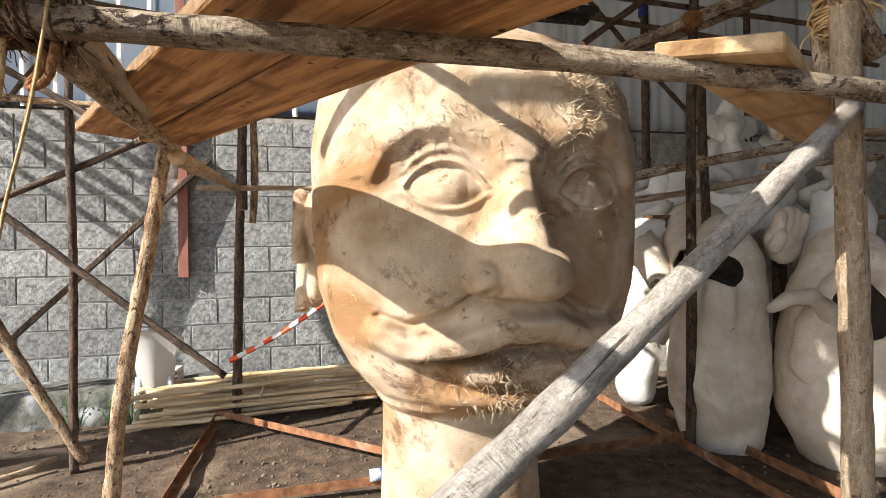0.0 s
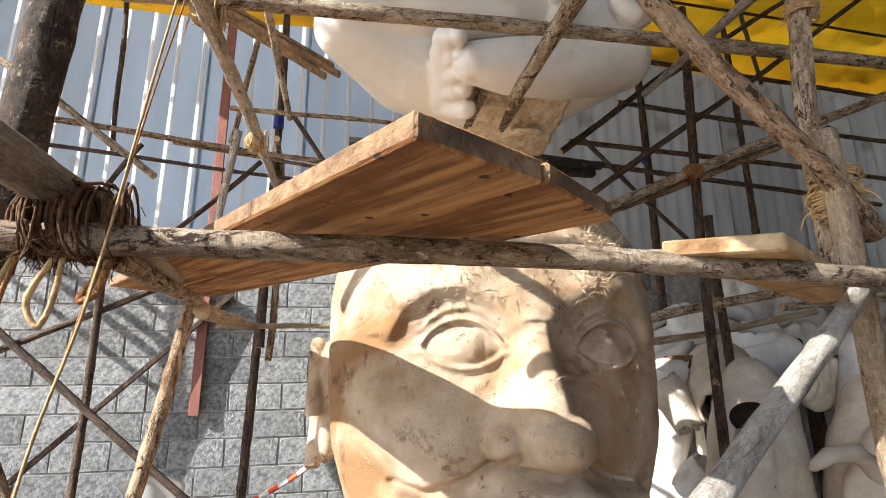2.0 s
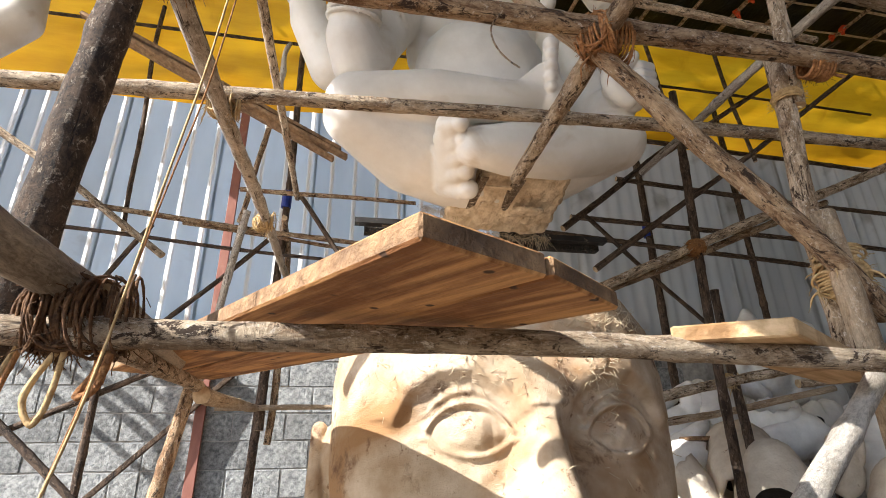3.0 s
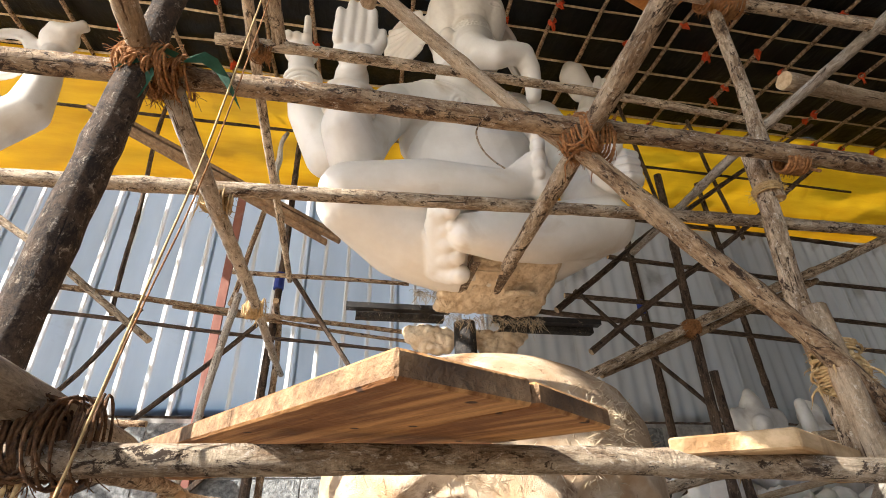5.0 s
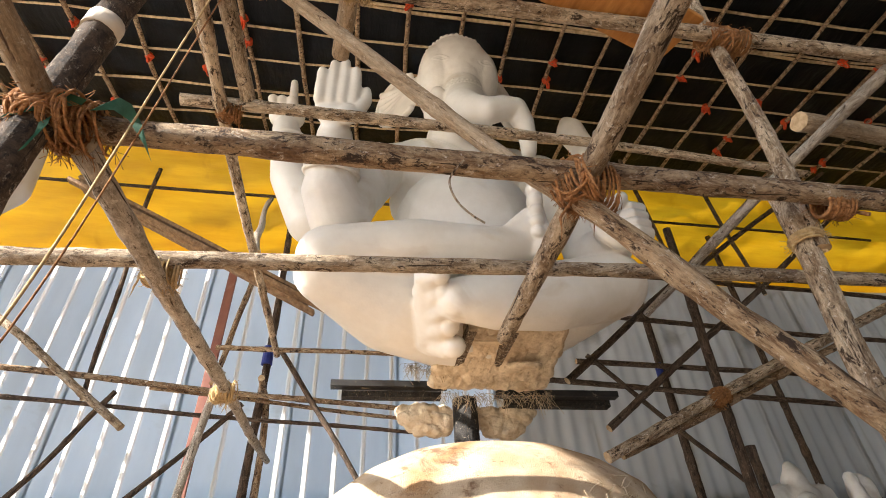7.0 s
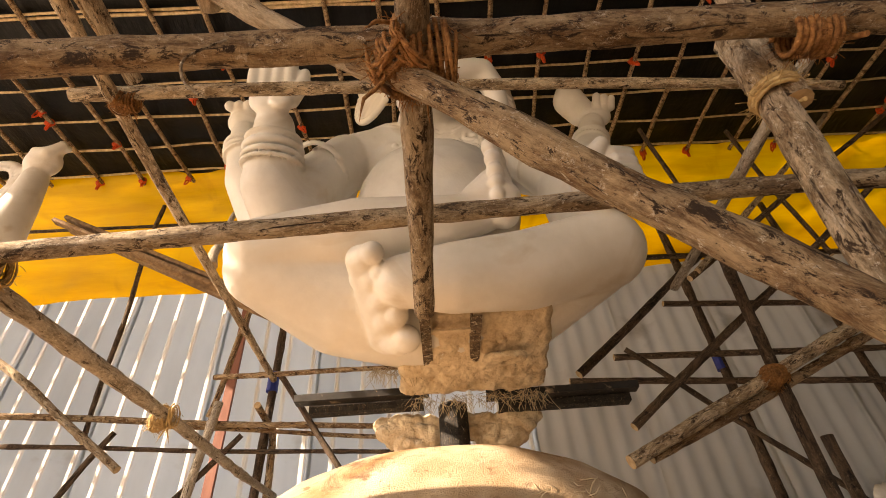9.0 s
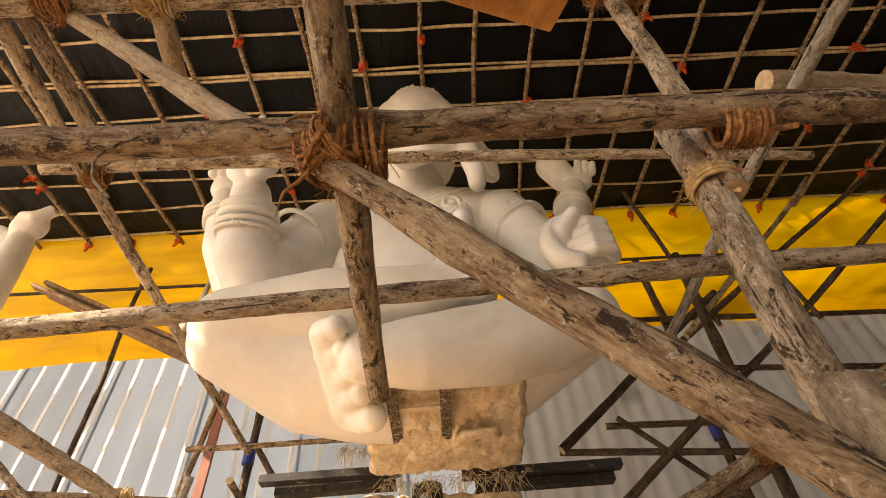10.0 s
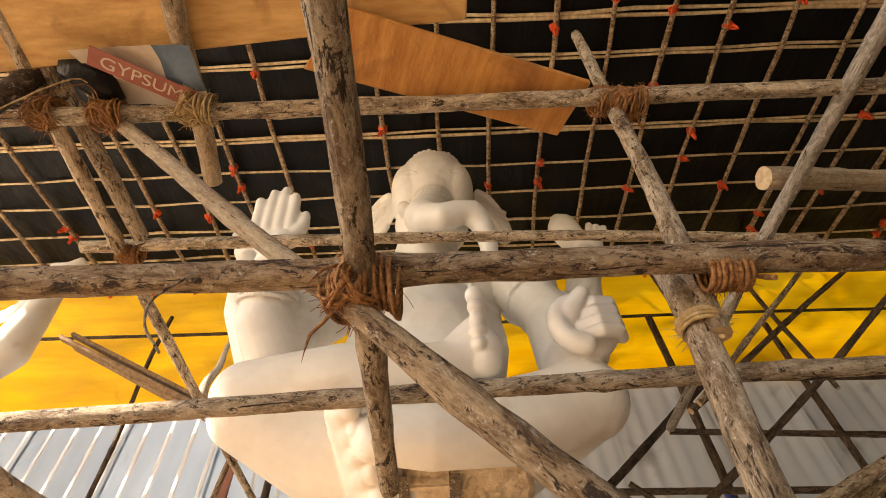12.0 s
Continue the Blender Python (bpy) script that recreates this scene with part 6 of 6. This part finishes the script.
# ---- ropes, rags and wires on the near scaffold ----
rope([(-0.25, 0.955, 3.455), (-0.251, 0.86, 3.40), (-0.262, 0.80, 2.83), (-0.30, 0.79, 2.25), (-0.328, 0.78, 1.97), (-0.365, 0.76, 1.60), (-0.40, 0.74, 1.38), (-0.42, 0.72, 1.1)], 0.0021, JUTE)
rope([(-0.235, 0.958, 3.455), (-0.238, 0.87, 3.38), (-0.250, 0.81, 2.80), (-0.293, 0.80, 2.22), (-0.331, 0.79, 1.93), (-0.372, 0.77, 1.60), (-0.409, 0.75, 1.36), (-0.44, 0.73, 1.1)], 0.0016, COIR, "thin brown coir strand hanging beside another rope")
rope([(-0.53, 0.88, 1.69), (-0.545, 0.86, 1.60), (-0.55, 0.85, 1.45), (-0.56, 0.84, 1.25), (-0.555, 0.83, 1.05)], 0.005, JUTE, "pale jute rope end hanging below the dark knot")
rope([(-0.52, 0.87, 1.69), (-0.53, 0.85, 1.58), (-0.535, 0.85, 1.40), (-0.55, 0.84, 1.18)], 0.004, COIR, "brown coir rope end hanging below the dark knot")
rope([(-0.44, 0.85, 1.70), (-0.46, 0.84, 1.66), (-0.485, 0.84, 1.60), (-0.465, 0.84, 1.56), (-0.45, 0.84, 1.60), (-0.445, 0.84, 1.68)], 0.005, JUTE, "loop of jute rope dangling from a knot")
rope([(-0.41, 0.86, 1.69), (-0.40, 0.85, 1.64), (-0.415, 0.84, 1.60), (-0.39, 0.84, 1.615), (-0.385, 0.85, 1.67)], 0.006, COIR, "loop of brown coir rope dangling from a knot")
rope([(0.345, 0.955, 2.62), (0.305, 0.94, 2.54), (0.315, 0.94, 2.48), (0.345, 0.94, 2.44), (0.37, 0.93, 2.41)], 0.0025, BARK_GREY, "thin loose wire hanging off a rail", "wire")


def ribbon(pts, width, mat, label, name):
    bm = bmesh.new()
    pts = [Vector(p) for p in pts]
    a = []
    for i, p in enumerate(pts):
        w = Vector((0.2, 0.3, 1)).normalized() * width * (0.5 if i < len(pts) - 1 else 0.2)
        tw = Matrix.Rotation(0.5 * i, 3, (pts[min(i + 1, len(pts) - 1)] - pts[max(i - 1, 0)]).normalized())
        a.append((bm.verts.new(p - tw @ w), bm.verts.new(p + tw @ w)))
    for q, r in zip(a, a[1:]):
        bm.faces.new((q[0], r[0], r[1], q[1])).smooth = True
    bmesh.ops.solidify(bm, geom=bm.faces[:], thickness=0.002)
    return tagged(obj(name, bm, mat), label, "cloth strip", "rags tied on poles")


ribbon([(-0.45, 0.92, 2.65), (-0.40, 0.90, 2.645), (-0.36, 0.89, 2.61), (-0.32, 0.89, 2.55), (-0.285, 0.89, 2.48)], 0.035, GREEN, "green cloth strip tied round the pole knot", "cloth_strip")
ribbon([(-0.58, 0.90, 2.585), (-0.54, 0.885, 2.60), (-0.50, 0.885, 2.625), (-0.46, 0.90, 2.64)], 0.04, GREEN, "green cloth strip wrapped over the rope knot", "cloth_strip")
ribbon([(-0.51, 0.90, 2.58), (-0.49, 0.88, 2.53), (-0.50, 0.88, 2.47)], 0.035, GREEN, "green cloth tail hanging under the knot", "cloth_strip")
bm = bmesh.new()
add_tube(bm, [(-0.5335, 0.9219, 2.920), (-0.5320, 0.9213, 2.945), (-0.5304, 0.9207, 2.970)], [0.0412, 0.0418, 0.0412], 16, jitter=0.02)
tagged(obj("tape_band", bm, SACK_WHITE), "band of dusty white tape round the dark post", "tape")
lashing((-0.55, 0.93, 2.62), (1, 0, 0), (0.3, 0.2, 1), 0.05, 12, COIR, 0.005, 3)
lashing((-0.24, 1.0, 3.46), (1, 0, 0), (0.7, 0, -0.7), 0.042, 8, COIR, 0.005, 3)
lashing((-0.46, 1.0, 3.49), (1, 0, 0), (0, 1, 0), 0.046, 9, COIR, 0.005, 3)
lashing((0.03, 1.0, 3.48), (1, 0, 0), (0, 1, 0), 0.048, 8, JUTE, 0.005, 5)
lashing((1.43, 1.03, 3.46), (1, 0, 0), (0.1, 0, 1), 0.042, 8, COIR, 0.005, 3)

# cement sack and dark bag tucked on the upper rail
bm = bmesh.new()
g = []
for j in range(9):
    t = j / 8
    g.append([bm.verts.new((-0.275 + 0.36 * s + 0.05 * t * (1 - s), 0.80 + 0.20 * t, 3.475 + 0.05 * t + 0.018 * noise.noise((s * 5, t * 5, 1)) + 0.02 * math.sin(3 * s + 2 * t))) for s in (i / 12 for i in range(13))])
for j in range(8):
    for i in range(12):
        f = bm.faces.new((g[j][i], g[j][i + 1], g[j + 1][i + 1], g[j + 1][i]))
        f.smooth = True
        f.material_index = 1 if i >= 8 and j < 6 else 0
ob = obj("gypsum_sack", bm, [SACK_WHITE, SACK_BLUE])
tagged(ob, "crumpled white printed GYPSUM sack with blue panel on a rail", "sack")
bm = bmesh.new()
pts = [(-0.34, 0.86, 3.50), (-0.29, 0.88, 3.51), (-0.23, 0.92, 3.50), (-0.19, 0.97, 3.49)]
add_tube(bm, pts, [0.025, 0.05, 0.045, 0.015], 10, jitter=0.2)
tagged(obj("dark_bag", bm, BLACK_TARP), "crumpled dark plastic bag tied on the rail", "bag")
txt = bpy.data.curves.new("print", "FONT")
txt.body, txt.size, txt.extrude = "GYPSUM", 0.062, 0.0006
tob = new("print", txt)
dg = bpy.context.evaluated_depsgraph_get()
tm = bpy.data.meshes.new_from_object(tob.evaluated_get(dg))
bpy.data.objects.remove(tob)
tm.materials.append(SACK_WHITE)
tob = new("print", tm)
tob.parent = ob
X, Y = Vector((0.82, 0.57, 0.14)).normalized(), Vector((0.57, -0.82, -0.2)).normalized()
Z = X.cross(Y).normalized()
base = Matrix((X, Y, Z)).transposed().to_4x4()
tob.matrix_world = Matrix.Translation((-0.195, 0.845, 3.462)) @ base
bm = bmesh.new()
add_box(bm, (-0.03, -0.014, -0.004), (0.27, 0.058, -0.001), m=Matrix.Translation((-0.195, 0.845, 3.462)) @ base)
part("printed_band", bm, SACK_RED, ob)


# ---- pieces of the back wall ----
def block_mesh(w, seed):
    rnd = random.Random(seed)
    bm = bmesh.new()
    add_box(bm, (-w / 2, -0.016, 0.0045), (w / 2, 0.05, 0.2295), 0.006)
    for v in bm.verts:
        v.co += Vector((rnd.uniform(-0.005, 0.005), rnd.uniform(-0.003, 0.003), rnd.uniform(-0.003, 0.003)))
    me = bpy.data.meshes.new("block")
    bm.to_mesh(me)
    bm.free()
    me.materials.append(BLOCK)
    return me


BLOCKS = [block_mesh(0.445, k) for k in range(9)]
HALF = block_mesh(0.2175, 9)
rnd = random.Random(17)
for c in range(11):
    x = -4.64 if c % 2 else -4.87
    while x < 3.3:
        cut = rnd.random() < 0.08
        for k in range(2 if cut else 1):
            ob = new("block", HALF if cut else BLOCKS[rnd.randrange(9)])
            ob.parent = wall_back
            ob.location = (x + (0.114 + 0.2275 * k if cut else 0.2275) + rnd.uniform(-0.003, 0.003), WY + rnd.uniform(-0.002, 0.002), 0.234 * c + 0.010)
        x += 0.455


def sheet_mesh(width, z0, z1, mat):
    """A ribbed metal sheet, ribs upright: trapezoid pans for the painted one, round waves for the bare one."""
    prof = []
    if mat == SHADED_ZINC:
        n = int(width / 0.1667 + 0.5) * 10
        prof = [(width * i / n, -0.014 * (1 - math.cos(2 * math.pi * i / 10))) for i in range(n + 3)]
    else:
        x = 0.0
        while x < width - 1e-6:
            prof += [(x, 0.0), (x + 0.178, 0.0), (x + 0.192, -0.012), (x + 0.214, -0.012), (x + 0.228, 0.0)]
            x += 0.25
        prof.append((width + 0.03, 0.0))
    bm = bmesh.new()
    lo, hi = [[bm.verts.new((px, py, z)) for px, py in prof] for z in (z0, z1)]
    for i in range(len(prof) - 1):
        bm.faces.new((lo[i], lo[i + 1], hi[i + 1], hi[i])).smooth = mat == SHADED_ZINC
    bmesh.ops.solidify(bm, geom=bm.faces[:], thickness=0.0012)
    me = bpy.data.meshes.new("metal_sheet")
    bm.to_mesh(me)
    bm.free()
    me.materials.append(mat)
    return me


SHEETS = [sheet_mesh(1.0, 2.65, 5.5, m) for m in (SHEET, SHADED_ZINC)]
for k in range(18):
    # right of x = 1.5: wavy zinc, toned darker in place of shade
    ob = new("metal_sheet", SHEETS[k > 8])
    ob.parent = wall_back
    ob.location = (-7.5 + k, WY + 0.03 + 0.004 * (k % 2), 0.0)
# dark strip that stands in for the shadow line below the sheets
bm = bmesh.new()
add_box(bm, (-8, WY + 0.06, 2.5), (10, WY + 0.14, 2.72))
part("bottom_rail", bm, BARK_DARK, wall_back)
